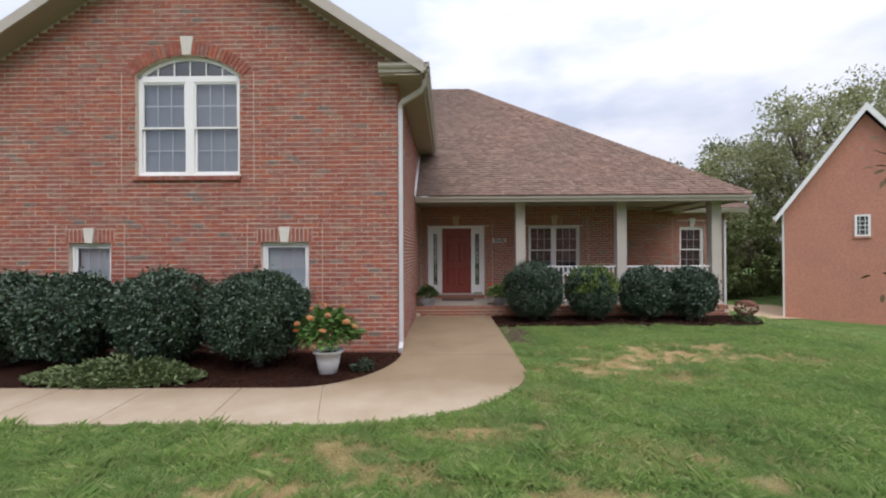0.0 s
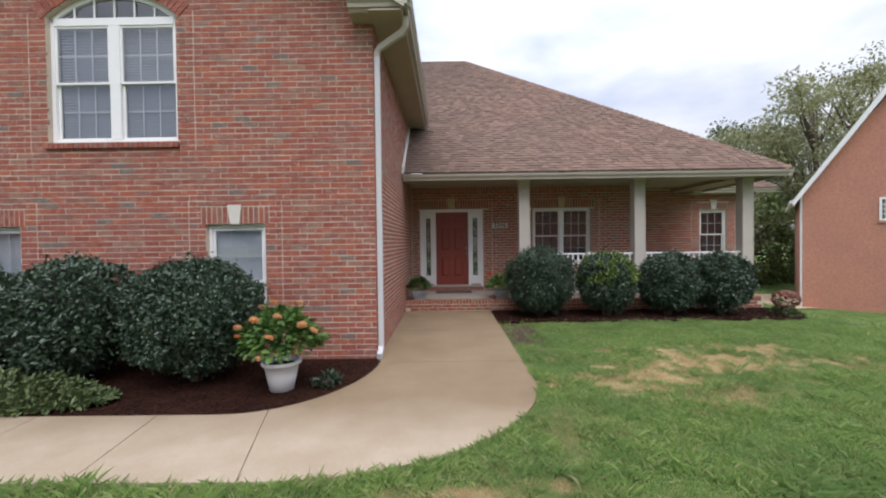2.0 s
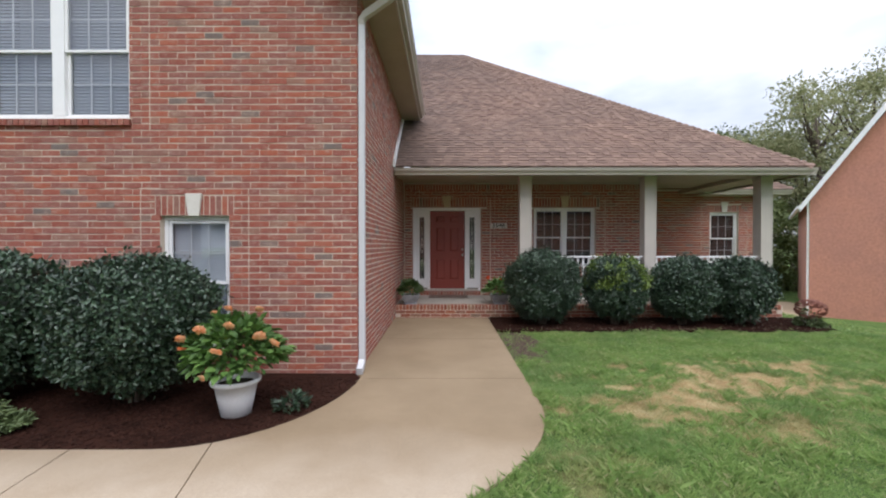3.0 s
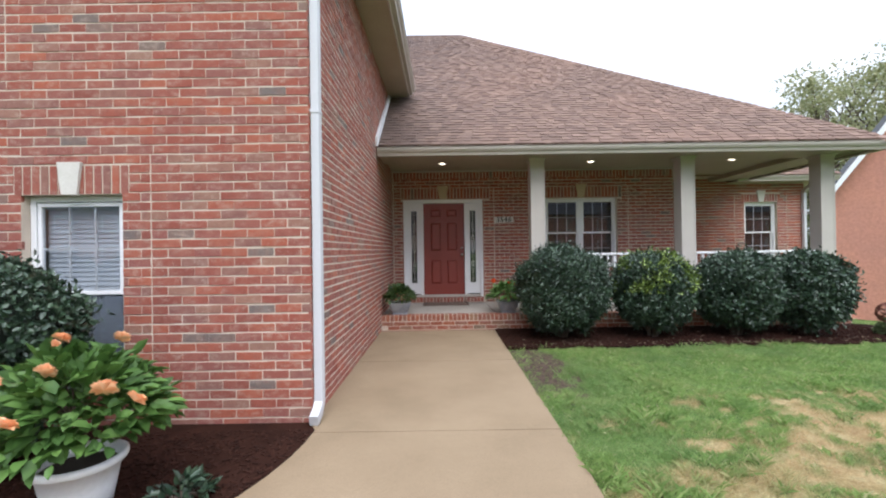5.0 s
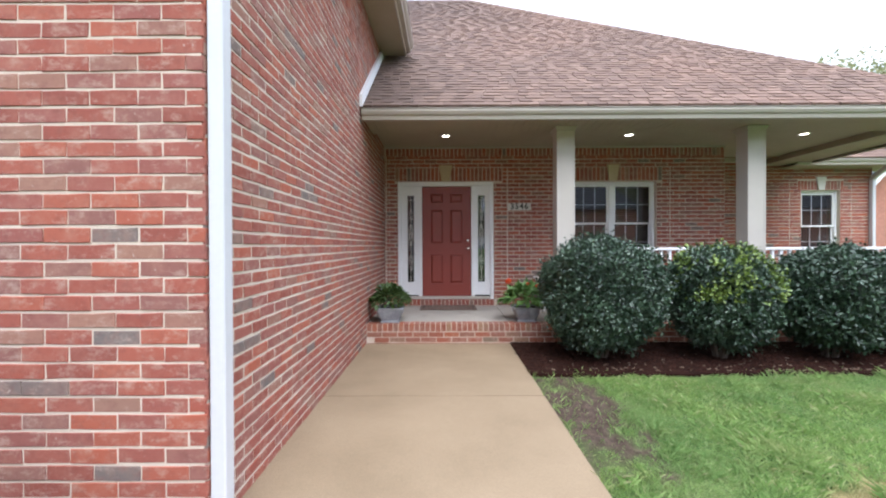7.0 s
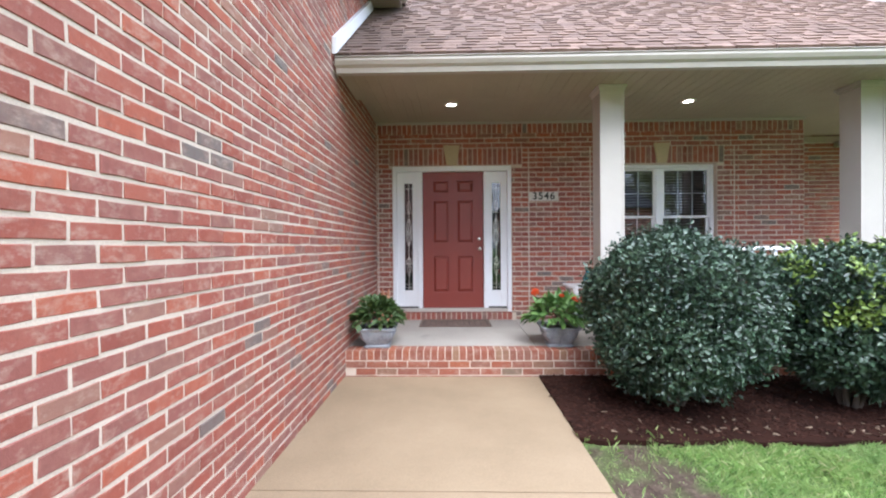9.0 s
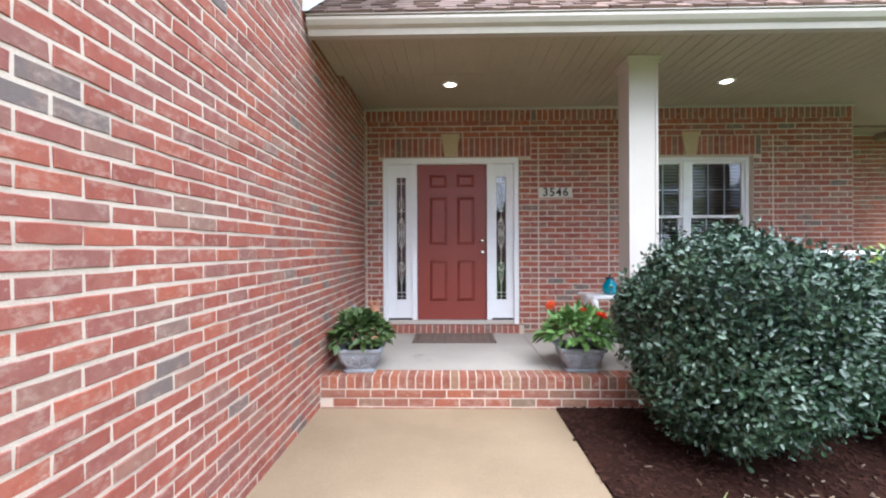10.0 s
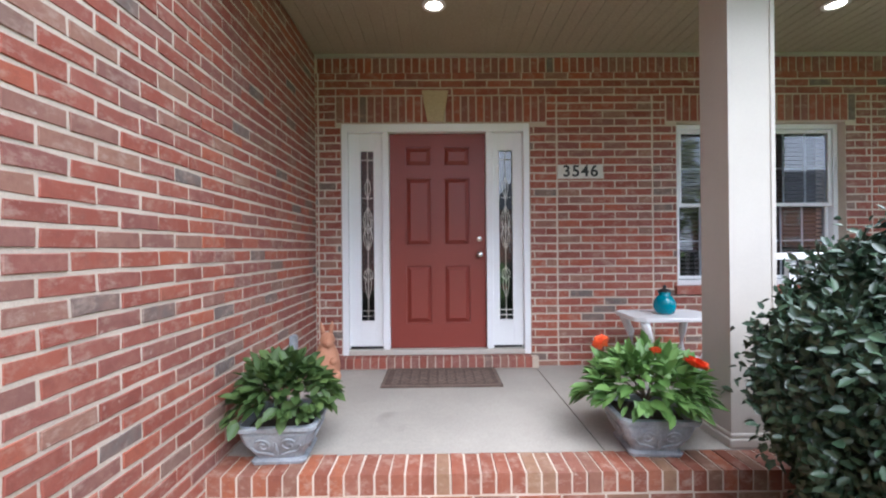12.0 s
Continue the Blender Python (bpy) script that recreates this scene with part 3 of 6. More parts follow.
# brick sill and ring of voussoirs of the arched window
a, b, c, d, arch = BIG
n = 27
for i in range(n):
    p, q = a - 0.03 + (b - a + 0.06) * i / n + 0.005, a - 0.03 + (b - a + 0.06) * (i + 1) / n - 0.005
    part("brick", Geo().box(p, q, FRONT_Y - 0.045, FRONT_Y + 0.09, c - 0.085, c - 0.008), BRICK, wall_f.ob)
half = (b - a) / 2
rad = (half * half + arch * arch) / (2 * arch)
cx, cz = (a + b) / 2, d + arch - rad
span = math.asin(half / rad)
n = 30
for i in range(n):
    t0, t1 = -span * 1.06 + 2.12 * span * (i + 0.07) / n, -span * 1.06 + 2.12 * span * (i + 0.93) / n
    if abs((t0 + t1) / 2) < 0.062:
        continue
    r0, r1 = rad + 0.012, rad + 0.235
    corners = [(cx + r * math.sin(t), cz + r * math.cos(t)) for r, t in ((r0, t0), (r0, t1), (r1, t1), (r1, t0))]
    v = [(x, y, z) for y in (FRONT_Y - 0.012, FRONT_Y + 0.03) for x, z in corners]
    part("brick", Geo().add(v, [(0, 1, 2, 3), (7, 6, 5, 4), (0, 4, 5, 1), (1, 5, 6, 2), (2, 6, 7, 3), (3, 7, 4, 0)]), BRICK, wall_f.ob)
wall_f.keystone(cx, 0.075, 0.115, d + arch + 0.0, d + arch + 0.33, LIMESTONE, 0.03)

wall_s = Wall("wall_side", FACING_SIDE, FRONT_Y, DOOR_Y + 0.2, -0.175, EAVE_Z + 0.1, "long side wall of weathered red brick beside the walk")
wall_s.singles = lambda u, v: 9.0 < u < 11.1 and 0.6 < v < 2.15
wall_s.bed, wall_s.gap = 0.0150, 0.0052
wall_s.course, wall_s.length, wall_s.bed_at, wall_s.head_at = 0.0734, 0.2065, 1.325, 8.645
wall_s.ends = (0.014, 0.0)
wall_s.build()
wall_d = Wall("wall_door", facing_front(DOOR_Y), SIDE_X + 0.001, 5.39, 0.20, PORCH_CEIL + 0.06, "dark red brick wall under the porch roof")
wall_d.bed, wall_d.gap = 0.0150, 0.0056
wall_d.course, wall_d.length, wall_d.bed_at, wall_d.head_at = 0.0733, 0.2180, 1.514, 1.616
wall_d.hole(*DOOR)
wall_d.hole(*WIN2)
wall_d.block(DOOR[0] - 0.05, DOOR[1] + 0.16, DOOR[3], DOOR[3] + 0.262)
wall_d.block(WIN2[0] - 0.10, WIN2[1] + 0.10, WIN2[3], WIN2[3] + 0.262)
wall_d.block(SIDE_X, 5.39, PORCH_CEIL - 0.17, PORCH_CEIL + 0.1)
wall_d.breaks += [(SIDE_X + 0.03, 0.2, 3.0), (1.396, 0.2, DOOR[3] + 0.24), (2.30, 0.2, 2.75), (WIN2[1] + 0.25, 0.2, 2.75)]
wall_d.singles = lambda u, v: 1.0 < u < 2.4 and 0.3 < v < 2.9
wall_d.build()
wall_d.soldier(SIDE_X + 0.02, 5.38, PORCH_CEIL - 0.165, PORCH_CEIL - 0.005)
u = (DOOR[0] + DOOR[1]) / 2
wall_d.soldier(DOOR[0] - 0.05, DOOR[1] + 0.16, DOOR[3] + 0.012, DOOR[3] + 0.252, (u - 0.055, u + 0.055))
wall_d.keystone(u, 0.075, 0.125, DOOR[3] + 0.012, DOOR[3] + 0.30, STONE_WARM_LIT)
u = (WIN2[0] + WIN2[1]) / 2
wall_d.soldier(WIN2[0] - 0.10, WIN2[1] + 0.10, WIN2[3] + 0.012, WIN2[3] + 0.252, (u - 0.055, u + 0.055))
wall_d.keystone(u, 0.07, 0.115, WIN2[3] + 0.012, WIN2[3] + 0.30, STONE_WARM_LIT)
wall_r = Wall("wall_return", Matrix(((0, -1, 0, 5.394), (1, 0, 0, 0), (0, 0, 1, 0), (0, 0, 0, 1))), DOOR_Y + 0.10, WING_Y, 0.20, 3.2, "short return of red brick beside the porch", 0.2)
wall_r.build()
wall_w = Wall("wall_wing", facing_front(WING_Y), 5.18, 9.61, -0.6, 3.16, "red brick wall of the set-back wing", rake=lambda u: 3.16 if u < 7.6 else 3.05)
wall_w.hole(*WIN3)
wall_w.block(WIN3[0] - 0.08, WIN3[1] + 0.08, WIN3[3], WIN3[3] + 0.22)
wall_w.breaks += [(WIN3[1] + 0.25, 0.2, 2.75), (WIN3[0] - 0.25, 0.2, 2.75)]
wall_w.build()
u = (WIN3[0] + WIN3[1]) / 2
wall_w.soldier(WIN3[0] - 0.08, WIN3[1] + 0.08, WIN3[3] + 0.012, WIN3[3] + 0.21, (u - 0.045, u + 0.045))
wall_w.keystone(u, 0.065, 0.11, WIN3[3] + 0.01, WIN3[3] + 0.30, LIMESTONE)
# plain walls that close the house
structure("wall_west", Geo().box(GABLE_L, GABLE_L + 0.2, FRONT_Y + 0.23, 24.0, -1.0, EAVE_Z), MORTAR, "plain brick outer wall")
structure("wall_east", Geo().box(9.41, 9.61, WING_Y + 0.23, 24.0, -2.5, 3.05), MORTAR, "plain brick outer wall")
structure("wall_back", Geo().box(GABLE_L, 9.61, 24.0, 24.2, -2.5, 3.05), MORTAR, "plain brick outer wall")

# porch slab with its step of brick headers
structure("porch_floor", Geo().box(SIDE_X + 0.004, 1.165, STEP_Y + 0.205, DOOR_Y + 0.02, -0.15, PORCH_Z), PORCH_CON, "grey concrete porch floor with faint damp marks")
structure("porch_floor_east", Geo().box(1.172, 7.55, STEP_Y + 0.205, DOOR_Y + 0.02, -0.15, PORCH_Z), PORCH_CON, "grey concrete porch floor with faint damp marks")
structure("porch_floor_wing", Geo().box(5.62, 7.55, DOOR_Y + 0.022, WING_Y + 0.004, -0.15, PORCH_Z), PORCH_CON, "grey concrete porch floor")
step = structure("porch_step", Geo().box(SIDE_X + 0.006, 7.50, STEP_Y + 0.001, STEP_Y + 0.203, -0.15, PORCH_Z - 0.005), MORTAR, "low porch step edged with red brick headers")
n = int((7.5 - SIDE_X) / COURSE)
head = Geo().box(-COURSE / 2 + 0.0055, COURSE / 2 - 0.0055, -0.004, 0.20, -0.100, 0.0).mesh("brick", STEP_BRICK)
for i in range(n):
    o = new("brick", head)
    o.matrix_basis = pose(SIDE_X + 0.045 + i * COURSE, STEP_Y + random.uniform(-0.004, 0.004), PORCH_Z + random.uniform(-0.003, 0.003), 0, 0, random.uniform(-1.2, 1.2))
    o.parent = step
face = Geo().box(-BRICK_L / 2 + 0.006, BRICK_L / 2 - 0.006, -0.003, 0.05, -COURSE / 2 + 0.006, COURSE / 2 - 0.006).mesh("brick", STEP_BRICK)
for r in range(3):
    for i in range(int((7.4 - SIDE_X) / BRICK_L)):
        o = new("brick", face)
        o.matrix_basis = pose(SIDE_X + 0.115 + (i + 0.5 * (r % 2)) * BRICK_L, STEP_Y + random.uniform(-0.003, 0.003), PORCH_Z - 0.107 - COURSE * (r + 0.5))
        o.parent = step

# porch ceiling, its beam and soffit
ceil = Geo()
x = SIDE_X + 0.01
while x < GUT_X - 0.35:
    ceil.box(x, x + 0.096, STEP_Y + 0.55, WING_Y, PORCH_CEIL, PORCH_CEIL + 0.012)
    ceil.box(x + 0.096, x + 0.104, STEP_Y + 0.55, WING_Y, PORCH_CEIL + 0.006, PORCH_CEIL + 0.012)
    x += 0.104
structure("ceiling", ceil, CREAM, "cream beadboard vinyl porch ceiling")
beam_z = PORCH_CEIL - 0.10
sof = Geo()
x = SIDE_X + 0.01
while x < GUT_X - 0.35:
    sof.box(x, x + 0.116, GUT_Y + 0.10, STEP_Y + 0.548, beam_z, beam_z + 0.012)
    sof.box(x + 0.116, x + 0.124, GUT_Y + 0.10, STEP_Y + 0.548, beam_z + 0.006, beam_z + 0.012)
    x += 0.124
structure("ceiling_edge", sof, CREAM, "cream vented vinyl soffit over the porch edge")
structure("beam_face", Geo().box(SIDE_X + 0.01, GUT_X - 0.3, STEP_Y + 0.55, STEP_Y + 0.57, beam_z, PORCH_CEIL), CREAM, "cream inner face of the porch beam")
structure("beam_end", Geo().box(7.135, GUT_X - 0.342, STEP_Y + 0.572, WING_Y - 0.004, beam_z, PORCH_CEIL - 0.003), CREAM, "cream boxed beam across the end of the porch")
structure("soffit_side", Geo().box(GUT_X - 0.34, GUT_X - 0.06, GUT_Y + 0.10, WING_Y, beam_z, beam_z + 0.02), CREAM, "cream vinyl side soffit")
trim = Geo().box(SIDE_X + 0.02, 5.39, DOOR_Y - 0.035, DOOR_Y - 0.004, PORCH_CEIL - 0.03, PORCH_CEIL - 0.002)
structure("trim", trim, GUTTER, "cream moulding under the porch ceiling")


def gutter(name, a, b, up, label):
    """A K-style gutter from a to b; its back is on the side that up x (b - a) points from."""
    a, b = Vector(a), Vector(b)
    run = (b - a).normalized()
    out = run.cross(Vector((0, 0, 1)))
    prof = [(0.0, -0.13), (0.065, -0.13), (0.075, -0.085), (0.10, -0.065), (0.118, -0.03), (0.118, -0.008), (0.105, -0.004), (0.105, 0.004), (0.125, 0.004), (0.125, 0.010), (0.094, 0.010), (0.094, -0.03), (0.0, -0.118)]
    v = [p + out * o + Vector((0, 0, h)) for p in (a, b) for o, h in prof]
    k = len(prof)
    g = Geo().add(v, [tuple(range(k - 1, -1, -1)), tuple(range(k, 2 * k))] + [(i, (i + 1) % k, k + (i + 1) % k, k + i) for i in range(k)])
    return structure(name, g, GUTTER, label)


gutter("gutter_porch", (SIDE_X + 0.02, GUT_Y + 0.1, GUT_Z), (GUT_X, GUT_Y + 0.1, GUT_Z), 1, "cream aluminium gutter along the porch eave")
gutter("gutter_porch_end", (GUT_X - 0.12, GUT_Y, GUT_Z), (GUT_X - 0.12, WING_Y - 0.5, GUT_Z), 1, "cream aluminium gutter on the porch's side eave")
structure("fascia", Geo().box(SIDE_X + 0.012, GUT_X - 0.12, GUT_Y + 0.102, GUT_Y + 0.125, beam_z + 0.012, GUT_Z + 0.03), GUTTER, "cream fascia board behind the gutter")

# main hip roof: deck, then shingles row by row
roof_z = lambda y: GUT_Z + 0.03 + PITCH * (y - GUT_Y)
hip_x = lambda y: GUT_X - (y - GUT_Y) * (GUT_X - RIDGE_X) / (RIDGE_Y - GUT_Y)
deck = Geo()
zr, ze = roof_z(RIDGE_Y), roof_z(GUT_Y)
deck.add([(SIDE_X - 0.2, GUT_Y + 0.02, ze), (GUT_X - 0.02, GUT_Y + 0.02, ze), (RIDGE_X, RIDGE_Y, zr), (SIDE_X - 0.2, RIDGE_Y, zr),
          (GUT_X - 0.02, 24.6, ze), (SIDE_X - 0.2, 24.6, ze)], [(0, 1, 2, 3), (1, 4, 2), (3, 2, 4, 5)])
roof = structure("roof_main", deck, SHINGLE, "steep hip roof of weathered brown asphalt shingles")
slope = math.atan(PITCH)
expo, tabw = 0.125, 0.235
rest, kept = Geo(), 0
lift = Matrix.Translation((0, GUT_Y + 0.015, GUT_Z + 0.030)) @ Matrix.Rotation(slope, 4, "X")
length = (RIDGE_Y - GUT_Y) / math.cos(slope) + 0.05
rng = random.Random(5)
r = 0
while r * expo < length:
    y0 = r * expo
    yy = GUT_Y + y0 * math.cos(slope)
    right = hip_x(yy) + 0.0
    raised = r % 2 == 0
    x = SIDE_X + 0.004 + (r % 3) * 0.1 - 0.31
    while x < right:
        w = tabw * rng.choice((0.5, 0.6, 0.75, 1.0))
        p, q = max(x, SIDE_X + 0.004), min(x + w - 0.004, right)
        x += w
        if q - p < 0.03:
            continue
        raised = not raised
        h, cut = (0.012, 0.0) if raised else (0.001, rng.uniform(0.018, 0.034))
        v = [lift @ Vector(c) for c in ((p, y0 + cut, h * 0.2), (q, y0 + cut, h * 0.2), (q, y0 + expo + 0.02, 0.0), (p, y0 + expo + 0.02, 0.0), (p, y0 + cut, 0.018 + h), (q, y0 + cut, 0.018 + h), (q, y0 + expo + 0.02, 0.016), (p, y0 + expo + 0.02, 0.016))]
        fs = [(4, 5, 6, 7), (0, 1, 5, 4), (1, 2, 6, 5), (3, 0, 4, 7)]
        if r < 12 and kept < 300 and -0.8 < p < 6.5:
            kept += 1
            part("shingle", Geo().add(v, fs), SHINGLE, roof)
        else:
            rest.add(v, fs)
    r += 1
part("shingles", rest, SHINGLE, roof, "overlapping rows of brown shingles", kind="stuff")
# hip cap
cap = Geo()
for i in range(44):
    f0, f1 = i / 44, (i + 1.25) / 44
    a = Vector((GUT_X - 0.05, GUT_Y + 0.05, ze + 0.03)).lerp(Vector((RIDGE_X, RIDGE_Y, zr + 0.03)), f0)
    b = Vector((GUT_X - 0.05, GUT_Y + 0.05, ze + 0.03)).lerp(Vector((RIDGE_X, RIDGE_Y, zr + 0.03)), f1)
    d = Vector((0.11, 0.11, -0.09))
    up = Vector((0, 0, 0.022))
    left, rgt = Vector((-0.12, -0.10, -0.095)), Vector((0.10, 0.12, -0.095))
    cap.add([a + left + up, a + up, a + rgt + up, b + left, b, b + rgt, a + left, a, a + rgt], [(0, 1, 4, 3), (1, 2, 5, 4), (6, 7, 1, 0), (7, 8, 2, 1)])
part("hip_cap", cap, SHINGLE, roof)
# wing roof behind
wx, wy = 10.1, WING_Y - 0.48
wing = Geo()
run = 5.2
wing.add([(4.0, wy, GUT_Z), (wx, wy, GUT_Z), (wx - run, wy + run, GUT_Z + PITCH * run), (4.0, wy + run, GUT_Z + PITCH * run), (wx, 24.6, GUT_Z), (4.0, 24.6, GUT_Z)], [(0, 1, 2, 3), (1, 4, 2), (3, 2, 4, 5)])
roof_w = structure("roof_wing", wing, SHINGLE, "lower wing roof of brown asphalt shingles")
rest = Geo()
lift = Matrix.Translation((0, wy - 0.03, GUT_Z - 0.012)) @ Matrix.Rotation(slope, 4, "X")
for r in range(20):
    y0 = r * expo
    x, right = GUT_X - 1.6, wx - y0 * math.cos(slope)
    while x < right:
        w = tabw * rng.choice((0.75, 1.0, 1.25))
        p, q = x, min(x + w - 0.004, right)
        x += w
        if q - p > 0.03:
            rest.add([lift @ Vector(c) for c in ((p, y0, 0.0), (q, y0, 0.0), (q, y0 + expo + 0.02, 0.0), (p, y0 + expo + 0.02, 0.0), (p, y0, 0.024), (q, y0, 0.024), (q, y0 + expo + 0.02, 0.014), (p, y0 + expo + 0.02, 0.014))], [(4, 5, 6, 7), (0, 1, 5, 4), (1, 2, 6, 5), (3, 0, 4, 7)])
part("shingles", rest, SHINGLE, roof_w, "rows of brown shingles", kind="stuff")
gutter("gutter_wing", (7.6, wy + 0.1, GUT_Z - 0.01), (wx, wy + 0.1, GUT_Z - 0.01), 1, "cream aluminium gutter on the wing eave")
structure("soffit_wing", Geo().box(7.6, wx - 0.02, wy + 0.1, WING_Y - 0.003, GUT_Z - 0.14, GUT_Z - 0.12), CREAM, "cream vinyl wing soffit")
structure("soffit_wing_side", Geo().box(9.615, wx - 0.02, WING_Y, 24.0, GUT_Z - 0.14, GUT_Z - 0.12), CREAM, "cream vinyl wing soffit")
structure("fascia_wing", Geo().box(wx - 0.03, wx - 0.005, wy + 0.1, 24.0, GUT_Z - 0.14, GUT_Z + 0.0), GUTTER, "cream wing fascia")

# front gable roof: two slabs, boxed eave with returns, rake boards
OVER = 0.36
GF = FRONT_Y - 0.38
g_top = lambda x: EAVE_Z + 0.22 + 0.65 * (4.13 - abs(x - GABLE_APEX))
xr, xl = GABLE_APEX + 4.13, GABLE_APEX - 4.13
slab = Geo()
for a, b in ((xr, GABLE_APEX), (GABLE_APEX, xl)):
    ends = [(GF, 24.0)]
    for y0, y1 in ends:
        slab.add([(a, y0, g_top(a) - 0.03), (b, y0, g_top(b) - 0.03), (b, y1, g_top(b) - 0.03), (a, y1, g_top(a) - 0.03), (a, y0, g_top(a)), (b, y0, g_top(b)), (b, y1, g_top(b)), (a, y1, g_top(a))], [(0, 1, 2, 3), (7, 6, 5, 4), (0, 4, 5, 1), (1, 5, 6, 2), (2, 6, 7, 3), (3, 7, 4, 0)])
roof_g = structure("roof_gable", slab, SHINGLE, "front gable roof of brown asphalt shingles")
for a, b in ((xr + 0.01, GABLE_APEX), (xl - 0.01, GABLE_APEX)):
    v = []
    for y in (GF - 0.025, GF):
        v += [(a, y, g_top(a) + 0.005), (b, y, g_top(b) + 0.005), (b, y, g_top(b) - 0.20), (a, y, g_top(a) - 0.20)]
    structure("rake_board", Geo().add(v, [(0, 1, 2, 3), (7, 6, 5, 4), (0, 4, 5, 1), (1, 5, 6, 2), (2, 6, 7, 3), (3, 7, 4, 0)]), GUTTER, "cream rake board along the gable")
    v = []
    for dz in (-0.17, -0.15):
        v += [(a, GF + 0.002, g_top(a) + dz), (b, GF + 0.002, g_top(b) + dz), (b, FRONT_Y - 0.004, g_top(b) + dz), (a, FRONT_Y - 0.004, g_top(a) + dz)]
    structure("rake_soffit", Geo().add(v, [(0, 1, 2, 3), (7, 6, 5, 4), (0, 4, 5, 1), (1, 5, 6, 2), (2, 6, 7, 3), (3, 7, 4, 0)]), CREAM, "cream vinyl soffit under the gable rake")
EAVE_END = 12.62
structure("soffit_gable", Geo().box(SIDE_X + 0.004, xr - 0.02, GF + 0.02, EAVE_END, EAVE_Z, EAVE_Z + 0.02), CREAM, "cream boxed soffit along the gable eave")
structure("fascia_gable", Geo().box(xr - 0.045, xr - 0.021, GF + 0.02, EAVE_END, EAVE_Z - 0.01, EAVE_Z + 0.21), GUTTER, "cream fascia along the gable eave")
xq = SIDE_X - 0.28
structure("eave_return", Geo().add([(xq, GF + 0.12, EAVE_Z + 0.02), (xr - 0.03, GF + 0.12, EAVE_Z + 0.02), (xr - 0.03, FRONT_Y - 0.005, EAVE_Z + 0.0), (xq, FRONT_Y - 0.005, EAVE_Z + 0.0), (xq, GF + 0.12, EAVE_Z + 0.15), (xr - 0.03, GF + 0.12, EAVE_Z + 0.15), (xr - 0.03, FRONT_Y - 0.005, EAVE_Z + 0.30), (xq + 0.1, FRONT_Y - 0.005, EAVE_Z + 0.30)], [(3, 2, 1, 0), (4, 5, 6, 7), (0, 1, 5, 4), (1, 2, 6, 5), (2, 3, 7, 6), (3, 0, 4, 7)]), CREAM, "cream boxed eave return at the gable corner")
gutter("gutter_return", (xq, GF + 0.10, EAVE_Z + 0.185), (xr + 0.09, GF + 0.10, EAVE_Z + 0.185), 1, "cream gutter across the eave return")
gutter("gutter_gable", (xr - 0.02, GF - 0.02, EAVE_Z + 0.19), (xr - 0.02, EAVE_END, EAVE_Z + 0.19), 1, "cream aluminium gutter along the gable eave")
# white flashing board where the roof meets the side wall
fl = Geo()
v = []
for xx in (SIDE_X + 0.005, SIDE_X + 0.045):
    v += [(xx, GUT_Y - 0.05, roof_z(GUT_Y - 0.05) + 0.03), (xx, EAVE_END, roof_z(EAVE_END) + 0.03), (xx, EAVE_END, roof_z(EAVE_END) + 0.19), (xx, GUT_Y - 0.05, roof_z(GUT_Y - 0.05) + 0.19)]
structure("flashing", fl.add(v, [(0, 1, 2, 3), (7, 6, 5, 4), (0, 4, 5, 1), (1, 5, 6, 2), (2, 6, 7, 3), (3, 7, 4, 0)]), WHITE, "white flashing board along the roof edge")
# ---- ground ----
def ground_z(x, y):
    """Flat by the house; the plot falls away to the side and back."""
    s = min(max((x - 6.8) / 11.0, 0.0), 1.0)
    near = min(max((y - 2.0) / 9.0, 0.0), 1.0)
    return -2.05 * s * s * (3 - 2 * s) * (0.55 + 0.45 * near) + GROUND


def sheet(name, xs, ys, zf, mat, label):
    v = [(x, y, zf(x, y)) for y in ys for x in xs]
    k = len(xs)
    f = [(j * k + i, j * k + i + 1, (j + 1) * k + i + 1, (j + 1) * k + i) for j in range(len(ys) - 1) for i in range(k - 1)]
    return structure(name, Geo().add(v, f), mat, label)


PATCHES = ((0.83, 4.15, 0.22, 0.10, 0.8), (0.22, 4.06, 0.20, 0.12, 0.9), (2.05, 3.5, 0.30, 0.15, 0.8), (-0.14, 4.0, 0.30, 0.12, 0.6), (2.4, 3.15, 0.35, 0.14, 0.6), (2.3, 6.25, 0.75, 0.5, 0.8), (3.7, 6.9, 1.6, 0.65, 1.0), (4.5, 7.5, 1.0, 0.36, 0.9), (2.5, 7.6, 0.4, 0.14, 0.7), (3.1, 5.75, 0.9, 0.3, 0.7), (-0.95, 3.65, 0.5, 0.25, 0.75), (-1.55, 3.0, 0.55, 0.24, 0.9), (0.95, 2.95, 0.5, 0.3, 0.7), (-0.3, 3.3, 0.4, 0.25, 0.7), (0.4, 4.0, 0.4, 0.2, 0.35), (1.9, 3.6, 0.8, 0.4, 0.3), (5.6, 6.6, 0.9, 0.4, 0.4), (1.2, 5.0, 0.4, 0.4, 0.3))


def dryness(x, y):
    """How bare and straw-coloured the lawn is, 0 to 1."""
    d = 0.0
    w = noise.noise((x * 1.7, y * 1.7, 3.1)) * 0.5 + noise.noise((x * 4.1, y * 6.3, 1.7)) * 0.55 + noise.noise((x * 11.0, y * 13.0, 4.7)) * 0.75
    for cx, cy, rx, ry, k in PATCHES:
        q = math.hypot((x - cx) / rx, (y - cy) / ry)
        d = max(d, k * min(max((1.0 + w * 1.5 - q) / 0.6, 0.0), 1.0))
    return min(max(d + 0.12 * w, 0.0), 1.0)


